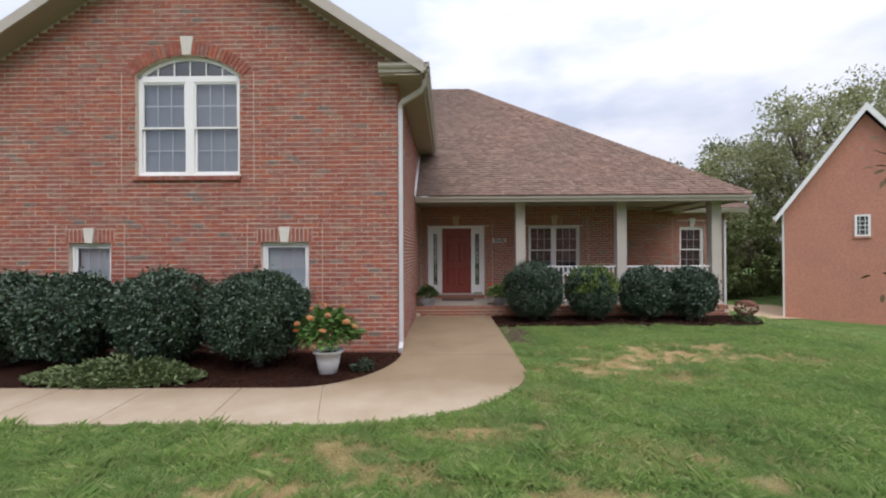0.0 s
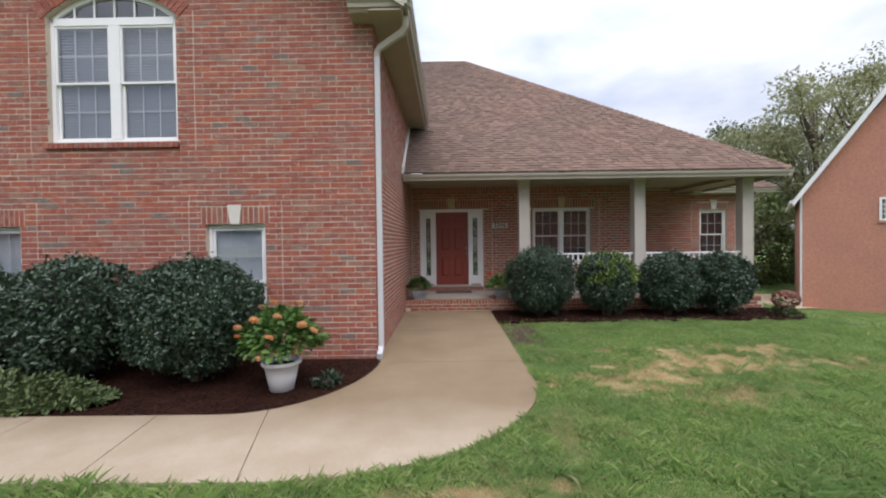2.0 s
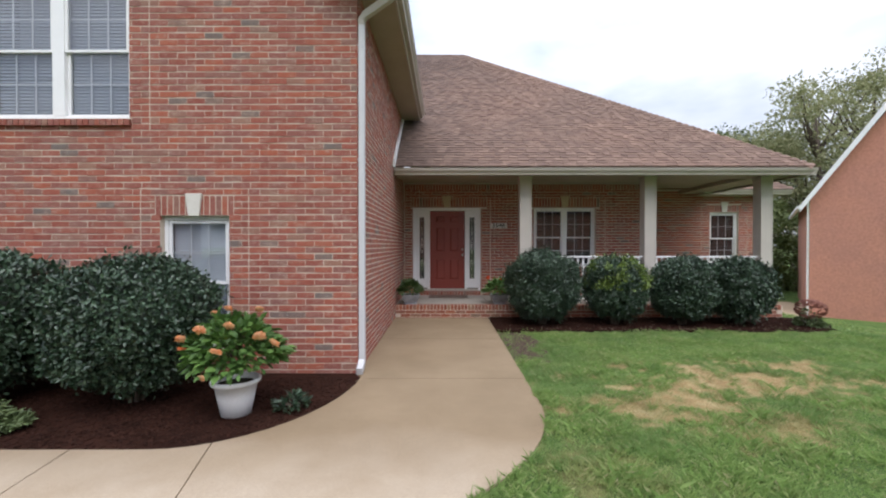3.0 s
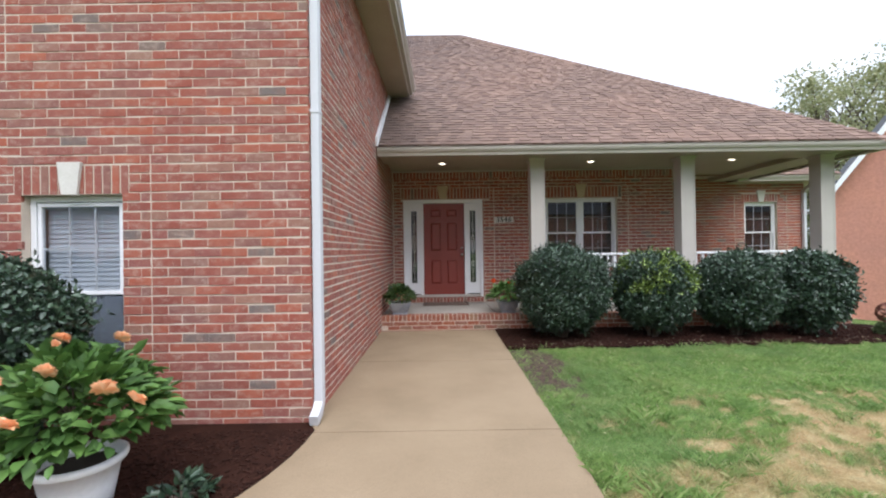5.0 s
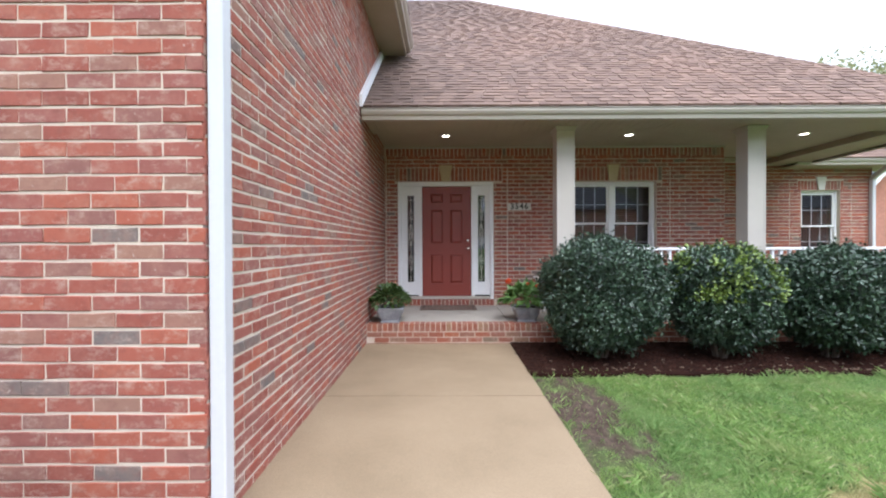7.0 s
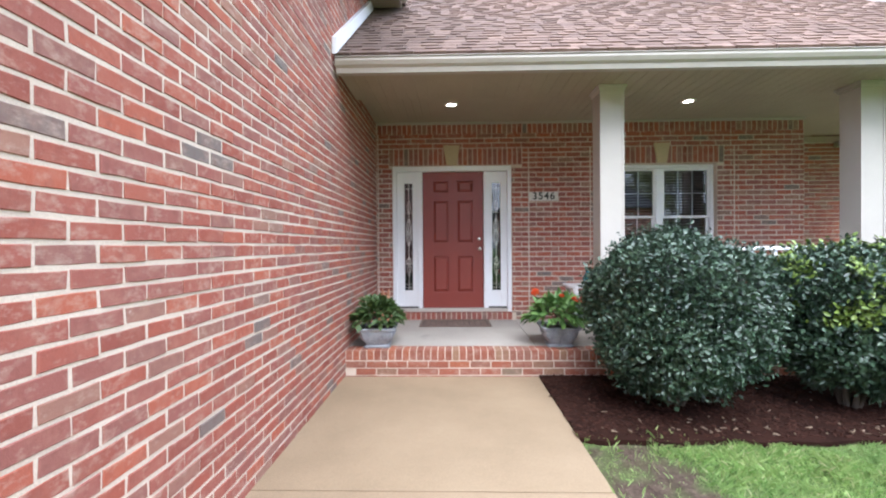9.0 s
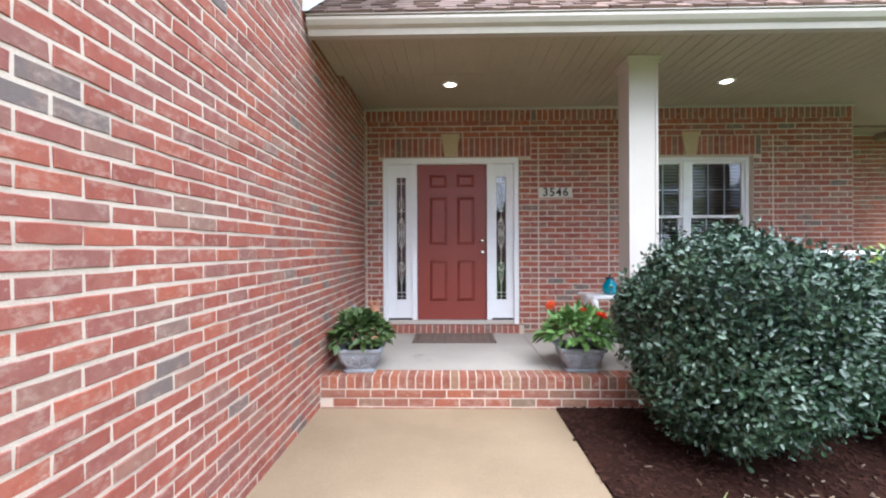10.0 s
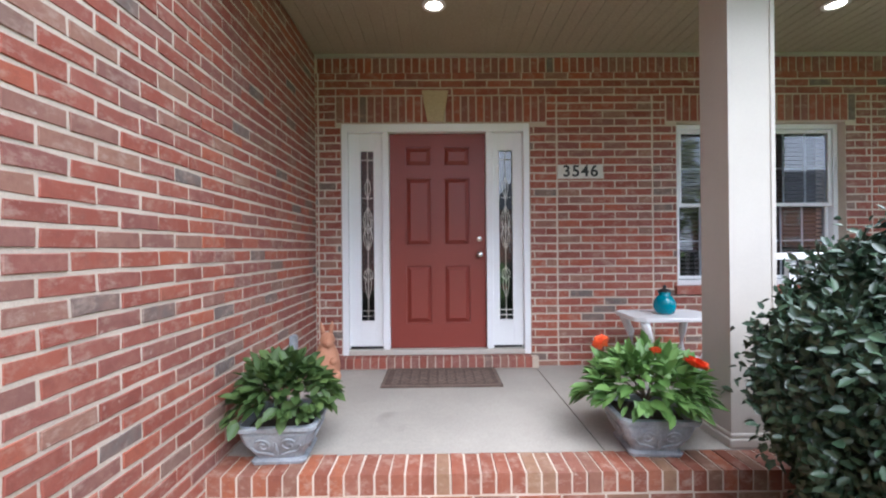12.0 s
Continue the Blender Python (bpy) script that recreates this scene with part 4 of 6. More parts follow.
def soil(x, y):
    """The bare earth beside the walk, 0 to 1."""
    q = math.hypot((x - 1.40) / 0.42, (y - 8.80) / 1.10)
    w = noise.noise((x * 4, y * 4, 8.0)) * 0.5 + noise.noise((x * 11, y * 11, 3.0)) * 0.5
    return min(max((1.1 + w - q) / 0.5, 0.0), 1.0)


def steps_of(bands):
    out = []
    for a, b, n in bands:
        out += [a + (b - a) * i / n for i in range(n)]
    return out + [bands[-1][1]]


xs = steps_of([(-400, -40, 4), (-40, -14, 13), (-14, -6, 16), (-6, 8, 140), (8, 40, 64), (40, 60, 5), (60, 400, 4)])
ys = steps_of([(-300, -40, 4), (-40, -2, 19), (-2, 1, 6), (1, 11.5, 105), (11.5, 45, 67), (45, 70, 5), (70, 500, 5)])
lawn = sheet("ground", xs, ys, lambda x, y: ground_z(x, y) - 0.02, LAWN, "green lawn with dry straw-coloured patches")
for key, fn in (("dry", dryness), ("soil", soil)):
    at = lawn.data.attributes.new(key, "FLOAT", "POINT")
    at.data.foreach_set("value", [fn(v.co.x, v.co.y) if -6 < v.co.x < 8 and 1 < v.co.y < 11.5 else 0.0 for v in lawn.data.vertices])
# concrete walk: straight run to the porch, then a curve to the driveway side
EDGE = 1.145
outer = [(EDGE, STEP_Y + 0.0), (EDGE, 6.3)]
for i in range(1, 17):
    a = radians(90 * i / 16)
    outer.append((EDGE - 2.35 * (1 - math.cos(a)), 6.3 - 2.1 * math.sin(a)))
outer += [(-4.0, 4.2), (-14.0, 4.3)]
inner = [(-14.0, 5.35), (-4.0, 5.32), (-2.1, 5.33)]
for i in range(1, 13):
    a = radians(90 * i / 12)
    inner.append((-2.1 + 1.30 * math.sin(a), 5.33 + 1.75 * (1 - math.cos(a))))
inner += [(SIDE_X - 0.006, 7.2), (SIDE_X - 0.006, STEP_Y + 0.0)]
walk_line = outer + inner
pav = structure("pavement", Geo().prism(walk_line, GROUND - 0.16, GROUND - 0.018), MORTAR, "curved tan concrete walk, paler along its outer curve")


def slab(cuts):
    """The walk between cut lines (point, normal that points out of the piece)."""
    bm = bmesh.new()
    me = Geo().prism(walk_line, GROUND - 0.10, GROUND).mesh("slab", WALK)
    bm.from_mesh(me)
    for p, nrm in cuts:
        nrm = Vector((*nrm, 0)).normalized()
        geom = bm.verts[:] + bm.edges[:] + bm.faces[:]
        bmesh.ops.bisect_plane(bm, geom=geom, plane_co=Vector((*p, 0)) - nrm * 0.005, plane_no=nrm, clear_outer=True)
        bmesh.ops.holes_fill(bm, edges=[e for e in bm.edges if e.is_boundary])
    bm.to_mesh(me)
    bm.free()
    o = part("slab", me, None, pav)


lines = [((-1.48, 4.75), (-1.08, -0.27)), ((-2.60, 4.75), (-1.08, -0.15)), ((-3.78, 4.75), (-1.08, -0.12)), ((-4.95, 4.75), (-1.08, -0.1)), ((-6.1, 4.75), (-1.0, -0.1))]
cross_y = 7.03
slab([((0, cross_y), (0, -1)), ((0, 9.1), (0, 1))])
slab([((0, 9.1), (0, -1))])
slab([((0, cross_y), (0, 1)), lines[0]])
for (p, q), (p2, q2) in zip(lines, lines[1:]):
    slab([((0, cross_y), (0, 1)), (p, (-q[0], -q[1])), (p2, q2)])
slab([((0, cross_y), (0, 1)), (lines[-1][0], (1.0, 0.1))])


def bed(name, outline, label, h=0.02):
    g = Geo().prism(outline, GROUND - 0.2, GROUND + h)
    return structure(name, g, MULCH, label)


bed("mulch_bed", [(x, y) for x, y in inner[:-2]][0:] + [(SIDE_X - 0.03, FRONT_Y - 0.004), (-14.0, FRONT_Y - 0.004)], "dark brown bark mulch under the front shrubs", -0.008)
porch_bed = [(EDGE + 0.006, 9.72)] + [(1.3 + 0.12 * i, 9.68 + 0.07 * noise.noise((i * 0.45, 3.3, 0.0)) + 0.05 * noise.noise((i * 1.7, 9.0, 0.0))) for i in range(48)] + [(7.2, 9.75), (7.7, 10.2), (7.7, 11.0), (7.5, STEP_Y - 0.003), (EDGE + 0.006, STEP_Y - 0.003)]
bed("mulch_bed_porch", porch_bed, "dark brown bark mulch under the porch shrubs", 0.015)
# ---- windows and door ----
def frame_box(x0, x1, z0, z1, w, y0, y1):
    g = Geo()
    g.box(x0, x0 + w, y0, y1, z0, z1).box(x1 - w, x1, y0, y1, z0, z1)
    return g.box(x0 + w, x1 - w, y0, y1, z1 - w, z1).box(x0 + w, x1 - w, y0, y1, z0, z0 + w)


def blind(parent, x0, x1, z0, z1, y, tilt=35, mat=None):
    mat = mat or BLIND
    g = Geo().box(x0, x1, y - 0.02, y + 0.03, z1 - 0.045, z1)
    b = part("blind", g, mat, parent, "slatted blind, lowered")
    me = Geo().box(x0, x1, -0.024, 0.024, -0.0015, 0.0015, Matrix.Rotation(radians(tilt), 4, "X")).mesh("slat", mat)
    n = int((z1 - z0 - 0.05) / 0.042)
    for i in range(n):
        o = new("slat", me)
        o.location = (0, y, z1 - 0.065 - i * 0.042)
        o.parent = b
    return b


def sash(parent, x0, x1, z0, z1, y, cols, rows, w=0.032):
    s = part("sash", frame_box(x0, x1, z0, z1, w, y, y + 0.035), WHITE, parent, bevel=0.003)
    for i in range(1, cols):
        x = x0 + w + (x1 - x0 - 2 * w) * i / cols
        part("muntin", Geo().box(x - 0.008, x + 0.008, y + 0.019, y + 0.027, z0 + w, z1 - w), WHITE, s)
    for j in range(1, rows):
        z = z0 + w + (z1 - z0 - 2 * w) * j / rows
        part("muntin", Geo().box(x0 + w, x1 - w, y + 0.021, y + 0.025, z - 0.008, z + 0.008), WHITE, s)
    p = part("pane", Geo().add([(x0 + w - 0.004, y + 0.016, z0 + w - 0.004), (x1 - w + 0.004, y + 0.016, z0 + w - 0.004), (x1 - w + 0.004, y + 0.016, z1 - w + 0.004), (x0 + w - 0.004, y + 0.016, z1 - w + 0.004)], [(0, 1, 2, 3)]), GLASS, s)
    p.visible_shadow = False
    return s


def hung_unit(win, x0, x1, z0, z1, y, cols=3, rows=2, screen=False):
    mid = (z0 + z1) / 2
    sash(win, x0, x1, mid - 0.02, z1, y, cols, rows)
    sash(win, x0, x1, z0, mid + 0.02, y + 0.037, cols, rows)
    if screen:
        part("insect_screen", Geo().box(x0 + 0.02, x1 - 0.02, y + 0.012, y + 0.016, z0 + 0.02, mid - 0.022), SCREEN, win, "dark mesh insect screen")


def window(name, hole, y, units, label, screen=False, blinds=True, tilt=62, cols=3, slats=None):
    x0, x1, z0, z1 = hole
    rec = y + 0.075
    win = structure(name, frame_box(x0 + 0.003, x1 - 0.003, z0 + 0.003, z1 - 0.003, 0.048, rec, rec + 0.09), WHITE, label, bevel=0.004)
    inner0, inner1 = x0 + 0.058, x1 - 0.058
    w = (inner1 - inner0) / units
    for i in range(units):
        a, b = inner0 + i * w + (0.05 if i else 0), inner0 + (i + 1) * w - (0.05 if i < units - 1 else 0)
        hung_unit(win, a, b, z0 + 0.058, z1 - 0.058, rec + 0.008, cols, 2, screen)
        if i:
            part("mullion", Geo().box(inner0 + i * w - 0.05, inner0 + i * w + 0.05, rec - 0.006, rec + 0.088, z0 + 0.058, z1 - 0.058), WHITE, win, bevel=0.003)
        if blinds:
            blind(win, a, b, z0 + 0.06, z1 - 0.06, rec + 0.108, tilt, slats)
    # added board behind the opening, painted near-black as the room's shade
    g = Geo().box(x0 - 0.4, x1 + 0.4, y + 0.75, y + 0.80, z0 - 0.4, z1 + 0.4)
    structure("inner_wall", g, ROOM_SHADE, "near-black backing painted as the unlit room behind the window")
    return win


window("window_1", LOW1, FRONT_Y, 1, "white sash window with lowered blind", True, True, 74, 3, BLIND_LIT)
window("window_2", LOW2, FRONT_Y, 1, "white sash window with lowered blind and dark screen", True, True, 74, 3, BLIND_LIT)
window("window_3", WIN2, DOOR_Y, 2, "white twin sash window with blinds painted dark as in shade", False, True, 20, 3, BLIND_SHADED)
window("window_4", WIN3, WING_Y, 1, "white sash window on the set-back wing", False, True, 20, 3, BLIND_SHADED)
for name, hole, y in (("window_sill", WIN2, DOOR_Y), ("window_sill_wing", WIN3, WING_Y)):
    structure(name, Geo().box(hole[0] - 0.03, hole[1] + 0.03, y - 0.035, y + 0.074, hole[2] - 0.07, hole[2] + 0.002), BRICK, "brick window sill")

# arched upper window
a, b, c, d, arch = BIG
rec = FRONT_Y + 0.07
half = (b - a) / 2
rad = (half * half + arch * arch) / (2 * arch)
cx, cz = (a + b) / 2, d + arch - rad
span = math.asin(half / rad)


def arc_band(r0, r1, y0, y1, k=28):
    g = Geo()
    for i in range(k):
        t0, t1 = -span + 2 * span * i / k, -span + 2 * span * (i + 1) / k
        cs = [(cx + r * math.sin(t), cz + r * math.cos(t)) for r, t in ((r0, t0), (r0, t1), (r1, t1), (r1, t0))]
        v = [(x, y, z) for y in (y0, y1) for x, z in cs]
        g.add(v, [(0, 1, 2, 3), (7, 6, 5, 4), (0, 4, 5, 1), (2, 6, 7, 3)])
    return g


win = structure("window_5", Geo().box(a + 0.003, a + 0.06, rec, rec + 0.09, c + 0.003, d).box(b - 0.06, b - 0.003, rec, rec + 0.09, c + 0.003, d).box(a + 0.06, b - 0.06, rec, rec + 0.09, c + 0.003, c + 0.06), WHITE, "white arch-topped twin sash window with lowered blinds", bevel=0.004)
part("arch_frame", arc_band(rad - 0.06, rad - 0.002, rec, rec + 0.09), WHITE, win)
tz = d - 0.04
part("transom", Geo().box(a + 0.06, b - 0.06, rec - 0.006, rec + 0.09, tz - 0.06, tz + 0.05), WHITE, win, bevel=0.003)
part("mullion", Geo().box(cx - 0.075, cx + 0.075, rec - 0.006, rec + 0.088, c + 0.06, tz - 0.06), WHITE, win, bevel=0.003)
for x0, x1 in ((a + 0.06, cx - 0.075), (cx + 0.075, b - 0.06)):
    hung_unit(win, x0, x1, c + 0.06, tz - 0.06, rec + 0.008, 3, 2)
    blind(win, x0, x1, c + 0.06, tz - 0.06, rec + 0.108, 62)
light = Geo()
arc_pts = [(cx + (rad - 0.05) * math.sin(-span + 2 * span * i / 24), cz + (rad - 0.05) * math.cos(-span + 2 * span * i / 24)) for i in range(25)]
arc_pts = [(x, z) for x, z in arc_pts if z > tz + 0.04]
outline = [(arc_pts[0][0], tz + 0.04), (arc_pts[-1][0], tz + 0.04)] + arc_pts[::-1]
up = Matrix.Translation((0, rec + 0.035, 0)) @ Matrix.Rotation(radians(90), 4, "X")
pane = part("pane", light.add([up @ Vector((*p, 0)) for p in outline], [tuple(range(len(outline)))]), GLASS, win)
pane.visible_shadow = False
for k in range(1, 6):
    x = a + 0.06 + (b - a - 0.12) * k / 6
    top = cz + math.sqrt((rad - 0.05) ** 2 - (x - cx) ** 2)
    part("muntin", Geo().box(x - 0.01, x + 0.01, rec + 0.01, rec + 0.03, tz + 0.05, top), WHITE, win)
# added pale board: its tone stands in for sky reflected in the arch
structure("inner_wall", Geo().box(a - 0.4, b + 0.4, FRONT_Y + 0.9, FRONT_Y + 0.95, c - 0.4, d + 0.8), BLIND, "added pale backing behind the arched window, in place of reflected sky")

# front door with its sidelights
D0, D1, DZ0, DZ1 = DOOR
dy = DOOR_Y + 0.05
LEAF0, LEAF1, LZ0, LZ1 = -0.18, 0.727, 0.386, 2.418
g = Geo().box(D0 + 0.003, D0 + 0.06, dy - 0.055, dy + 0.11, DZ0 + 0.003, DZ1 - 0.003).box(D1 - 0.06, D1 - 0.003, dy - 0.055, dy + 0.11, DZ0 + 0.003, DZ1 - 0.003).box(D0 + 0.06, D1 - 0.06, dy - 0.055, dy + 0.11, LZ1 + 0.004, DZ1 - 0.003)
door = structure("door_1", g, WHITE, "white-framed front door with leaded sidelights", bevel=0.005)
for x0, x1 in ((LEAF0 - 0.066, LEAF0 - 0.003), (LEAF1 + 0.003, LEAF1 + 0.066)):
    part("mullion", Geo().box(x0, x1, dy - 0.045, dy + 0.10, LZ0 - 0.004, LZ1 + 0.004), WHITE, door, bevel=0.004)
part("threshold", Geo().box(D0 + 0.06, D1 - 0.06, dy - 0.06, dy + 0.10, DZ0 + 0.004, LZ0 - 0.005), POST, door, "pale metal threshold", bevel=0.004)

leaf = part("door_leaf", Geo().box(LEAF0, LEAF1, dy + 0.034, dy + 0.06, LZ0, LZ1), DOOR_RED, door, "closed oxblood red six-panel door leaf")
cols = ((0.15, 0.395), (0.512, 0.757))
zs = ((0.125, 0.305), (0.42, 1.06), (1.25, 1.80))
H, W = LZ1 - LZ0, LEAF1 - LEAF0
face = Geo()
for x0, x1 in ((0, cols[0][0]), (cols[0][1], cols[1][0]), (cols[1][1], W)):
    face.box(LEAF0 + x0, LEAF0 + x1, dy + 0.012, dy + 0.034, LZ0, LZ1)
for x0, x1 in cols:
    last = 0.0
    for z0, z1 in zs + ((H, H),):
        face.box(LEAF0 + x0, LEAF0 + x1, dy + 0.012, dy + 0.034, LZ1 - z0, LZ1 - last)
        last = z1
part("stile", face, DOOR_RED, leaf)
for x0, x1 in cols:
    for z0, z1 in zs:
        p0, p1, q0, q1 = LEAF0 + x0 + 0.012, LEAF0 + x1 - 0.012, LZ1 - z1 + 0.012, LZ1 - z0 - 0.012
        e = 0.034
        v = [(p0, dy + 0.033, q0), (p1, dy + 0.033, q0), (p1, dy + 0.033, q1), (p0, dy + 0.033, q1), (p0 + e, dy + 0.013, q0 + e), (p1 - e, dy + 0.013, q0 + e), (p1 - e, dy + 0.013, q1 - e), (p0 + e, dy + 0.013, q1 - e)]
        part("panel", Geo().add(v, [(4, 5, 6, 7), (0, 1, 5, 4), (1, 2, 6, 5), (2, 3, 7, 6), (3, 0, 4, 7)]), DOOR_RED, leaf)
ax = Matrix.Rotation(radians(90), 4, "X")
kx = LEAF1 - 0.062
part("door_knob", Geo().lathe([(0.030, 0), (0.030, 0.006), (0.012, 0.010), (0.012, 0.035), (0.026, 0.045), (0.030, 0.058), (0.024, 0.070), (0.001, 0.073)], 20, Matrix.Translation((kx, dy + 0.012, 1.27)) @ ax), CHROME, leaf, "round brushed nickel knob", smooth=True)
part("deadbolt", Geo().lathe([(0.028, 0), (0.028, 0.010), (0.022, 0.018), (0.001, 0.019)], 20, Matrix.Translation((kx, dy + 0.012, 1.415)) @ ax), CHROME, leaf, "round nickel deadbolt", smooth=True)

for x0, x1, gx0, gx1 in ((D0 + 0.06, LEAF0 - 0.066, -0.462, -0.322), (LEAF1 + 0.066, D1 - 0.06, 0.846, 0.992)):
    gz0, gz1 = 0.64, 2.262
    g = Geo().box(x0, gx0, dy + 0.0, dy + 0.045, LZ0 + 0.02, LZ1 + 0.003).box(gx1, x1, dy + 0.0, dy + 0.045, LZ0 + 0.02, LZ1 + 0.003).box(gx0, gx1, dy + 0.0, dy + 0.045, LZ0 + 0.02, gz0).box(gx0, gx1, dy + 0.0, dy + 0.045, gz1, LZ1 + 0.003)
    side = part("sidelight", g, WHITE, door, "white sidelight with leaded glass", bevel=0.003)
    part("sweep", Geo().box(x0 + 0.01, x1 - 0.01, dy + 0.004, dy + 0.04, LZ0 - 0.002, LZ0 + 0.018), BLACK, side)
    p = part("pane", Geo().add([(gx0 - 0.004, dy + 0.022, gz0 - 0.004), (gx1 + 0.004, dy + 0.022, gz0 - 0.004), (gx1 + 0.004, dy + 0.022, gz1 + 0.004), (gx0 - 0.004, dy + 0.022, gz1 + 0.004)], [(0, 1, 2, 3)]), GLASS, side)
    p.visible_shadow = False
    bead = Geo()
    for u0, u1, w0, w1 in ((gx0, gx0 + 0.010, gz0, gz1), (gx1 - 0.010, gx1, gz0, gz1), (gx0, gx1, gz0, gz0 + 0.010), (gx0, gx1, gz1 - 0.010, gz1)):
        bead.box(u0, u1, dy - 0.006, dy + 0.004, w0, w1)
    part("bead", bead, WHITE, side)
    came = Geo()
    mx, yy = (gx0 + gx1) / 2, dy + 0.016
    came.tube([(mx, yy, gz0), (mx, yy, gz1)], 0.0035, 6)
    for z in (gz0 + 0.05, gz0 + 0.10, gz1 - 0.09):
        came.tube([(gx0, yy, z), (gx1, yy, z)], 0.0035, 6)
    for zc, hh, ww in ((gz1 - 0.36, 0.10, 0.026), (1.60, 0.13, 0.042), (1.44, 0.13, 0.042), (1.52, 0.20, 0.03), (gz0 + 0.36, 0.15, 0.028), (gz0 + 0.44, 0.07, 0.04)):
        for s in (-1, 1):
            came.tube([(mx + s * ww * math.sin(math.pi * i / 10), yy, zc - hh + 2 * hh * i / 10) for i in range(11)], 0.003, 5)
    for z in (gz1 - 0.46, 1.52, gz0 + 0.40):
        came.tube([(mx - 0.05, yy, z + 0.012), (mx, yy, z), (mx + 0.05, yy, z + 0.012)], 0.003, 5)
    part("lead_came", came, CAME, side, "scrolled lead came")
# added board behind the sidelights, painted near-black for the hall's shade
structure("inner_wall", Geo().box(D0 - 0.3, D1 + 0.3, DOOR_Y + 0.9, DOOR_Y + 0.95, 0.2, 2.9), ROOM_SHADE, "near-black backing painted as the unlit hall behind the door")
sill = structure("door_sill", Geo().box(D0 - 0.03, D1 + 0.05, DOOR_Y - 0.085, DOOR_Y + 0.05, PORCH_Z + 0.002, DZ0 - 0.006), MORTAR, "brick sill under the front door")
me = Geo().box(-COURSE / 2 + 0.006, COURSE / 2 - 0.006, -0.012, 0.10, -0.095, 0.0).mesh("brick", BRICK)
for i in range(int((D1 - D0 + 0.08) / COURSE)):
    o = new("brick", me)
    o.matrix_basis = pose(D0 + 0.01 + i * COURSE, DOOR_Y - 0.085, DZ0 - 0.002)
    o.parent = sill

# ---- porch posts, rails, lamps, plaque, downspout ----
def porch_post(x, y):
    t = thing("porch_post", (x, y, PORCH_Z), "square off-white boxed porch post on the brick step", "post", "porch posts")
    top = PORCH_CEIL - 0.10 - PORCH_Z
    part("shaft", Geo().box(-0.125, 0.125, -0.125, 0.125, 0.07, top - 0.05), POST, t, bevel=0.006)
    part("base", Geo().box(-0.15, 0.15, -0.15, 0.15, 0.0, 0.05).box(-0.138, 0.138, -0.138, 0.138, 0.05, 0.075), POST, t, bevel=0.008)
    part("capital", Geo().box(-0.14, 0.14, -0.14, 0.14, top - 0.06, top - 0.028).box(-0.155, 0.155, -0.155, 0.155, top - 0.028, top - 0.001), POST, t, bevel=0.004)
    for sx in (-1, 1):
        part("corner_trim", Geo().box(sx * 0.118 - 0.012, sx * 0.118 + 0.012, -0.131, -0.12, 0.08, top - 0.07), POST, t)
    return t


POST_Y = STEP_Y + 0.355
first = porch_post(2.0, POST_Y)
copy_thing(first, pose(4.76, POST_Y, PORCH_Z))
copy_thing(first, pose(7.33, POST_Y, PORCH_Z))


def porch_rail(x0, x1):
    t = thing("porch_rail", ((x0 + x1) / 2, POST_Y, PORCH_Z), "white painted porch rail with square balusters", "railing", "porch rails")
    h = (x1 - x0) / 2 - 0.001
    part("top_rail", Geo().box(-h, h, -0.045, 0.045, 1.02, 1.06), WHITE, t, bevel=0.006)
    part("bottom_rail", Geo().box(-h, h, -0.03, 0.03, 0.10, 0.14), WHITE, t, bevel=0.004)
    me = Geo().box(-0.019, 0.019, -0.019, 0.019, 0.14, 1.02).mesh("baluster", WHITE)
    n = int(2 * h / 0.125)
    for i in range(n):
        o = new("baluster", me)
        o.location = (-h + (i + 0.5) * 2 * h / n, 0, 0)
        o.parent = t
    for s in (-1, 1):
        part("foot_block", Geo().box(s * h * 0.5 - 0.03, s * h * 0.5 + 0.03, -0.03, 0.03, 0.0, 0.10), WHITE, t)


porch_rail(2.127, 4.633)
porch_rail(4.887, 7.203)


def can_light(x, y):
    t = thing("ceiling_light", (x, y, PORCH_CEIL), "lit recessed round porch ceiling light", "ceiling light", "porch ceiling lights")
    part("trim_ring", Geo().lathe([(0.062, -0.002), (0.088, -0.002), (0.088, -0.010), (0.062, -0.014)], 28, caps=False), WHITE, t)
    part("lens", Geo().lathe([(0.001, -0.006), (0.062, -0.006), (0.062, -0.002), (0.001, -0.002)], 28, caps=False), LAMP, t, "glowing frosted lens")


for x in (0.26, 3.28, 6.15):
    can_light(x, 12.17)

t = thing("number_plaque", (1.61, DOOR_Y - 0.004, 2.035), "cream house number plaque with black digits", "sign")
part("plate", Geo().box(-0.215, 0.215, -0.018, 0.0, -0.065, 0.065), LIMESTONE, t, bevel=0.004)
for i, ch in enumerate("3546"):
    cu = bpy.data.curves.new("digit", "FONT")
    cu.body, cu.size, cu.extrude, cu.align_x, cu.align_y, cu.offset = ch, 0.148, 0.002, "CENTER", "CENTER", 0.003
    tmp = bpy.data.objects.new("digit", cu)
    me = bpy.data.meshes.new_from_object(tmp)
    bpy.data.objects.remove(tmp)
    me.materials.clear()
    me.materials.append(BLACK)
    o = part("digit", me, None, t)
    o.matrix_basis = pose(-0.129 + 0.086 * i, -0.0195, 0.0, 90, 0, 0)


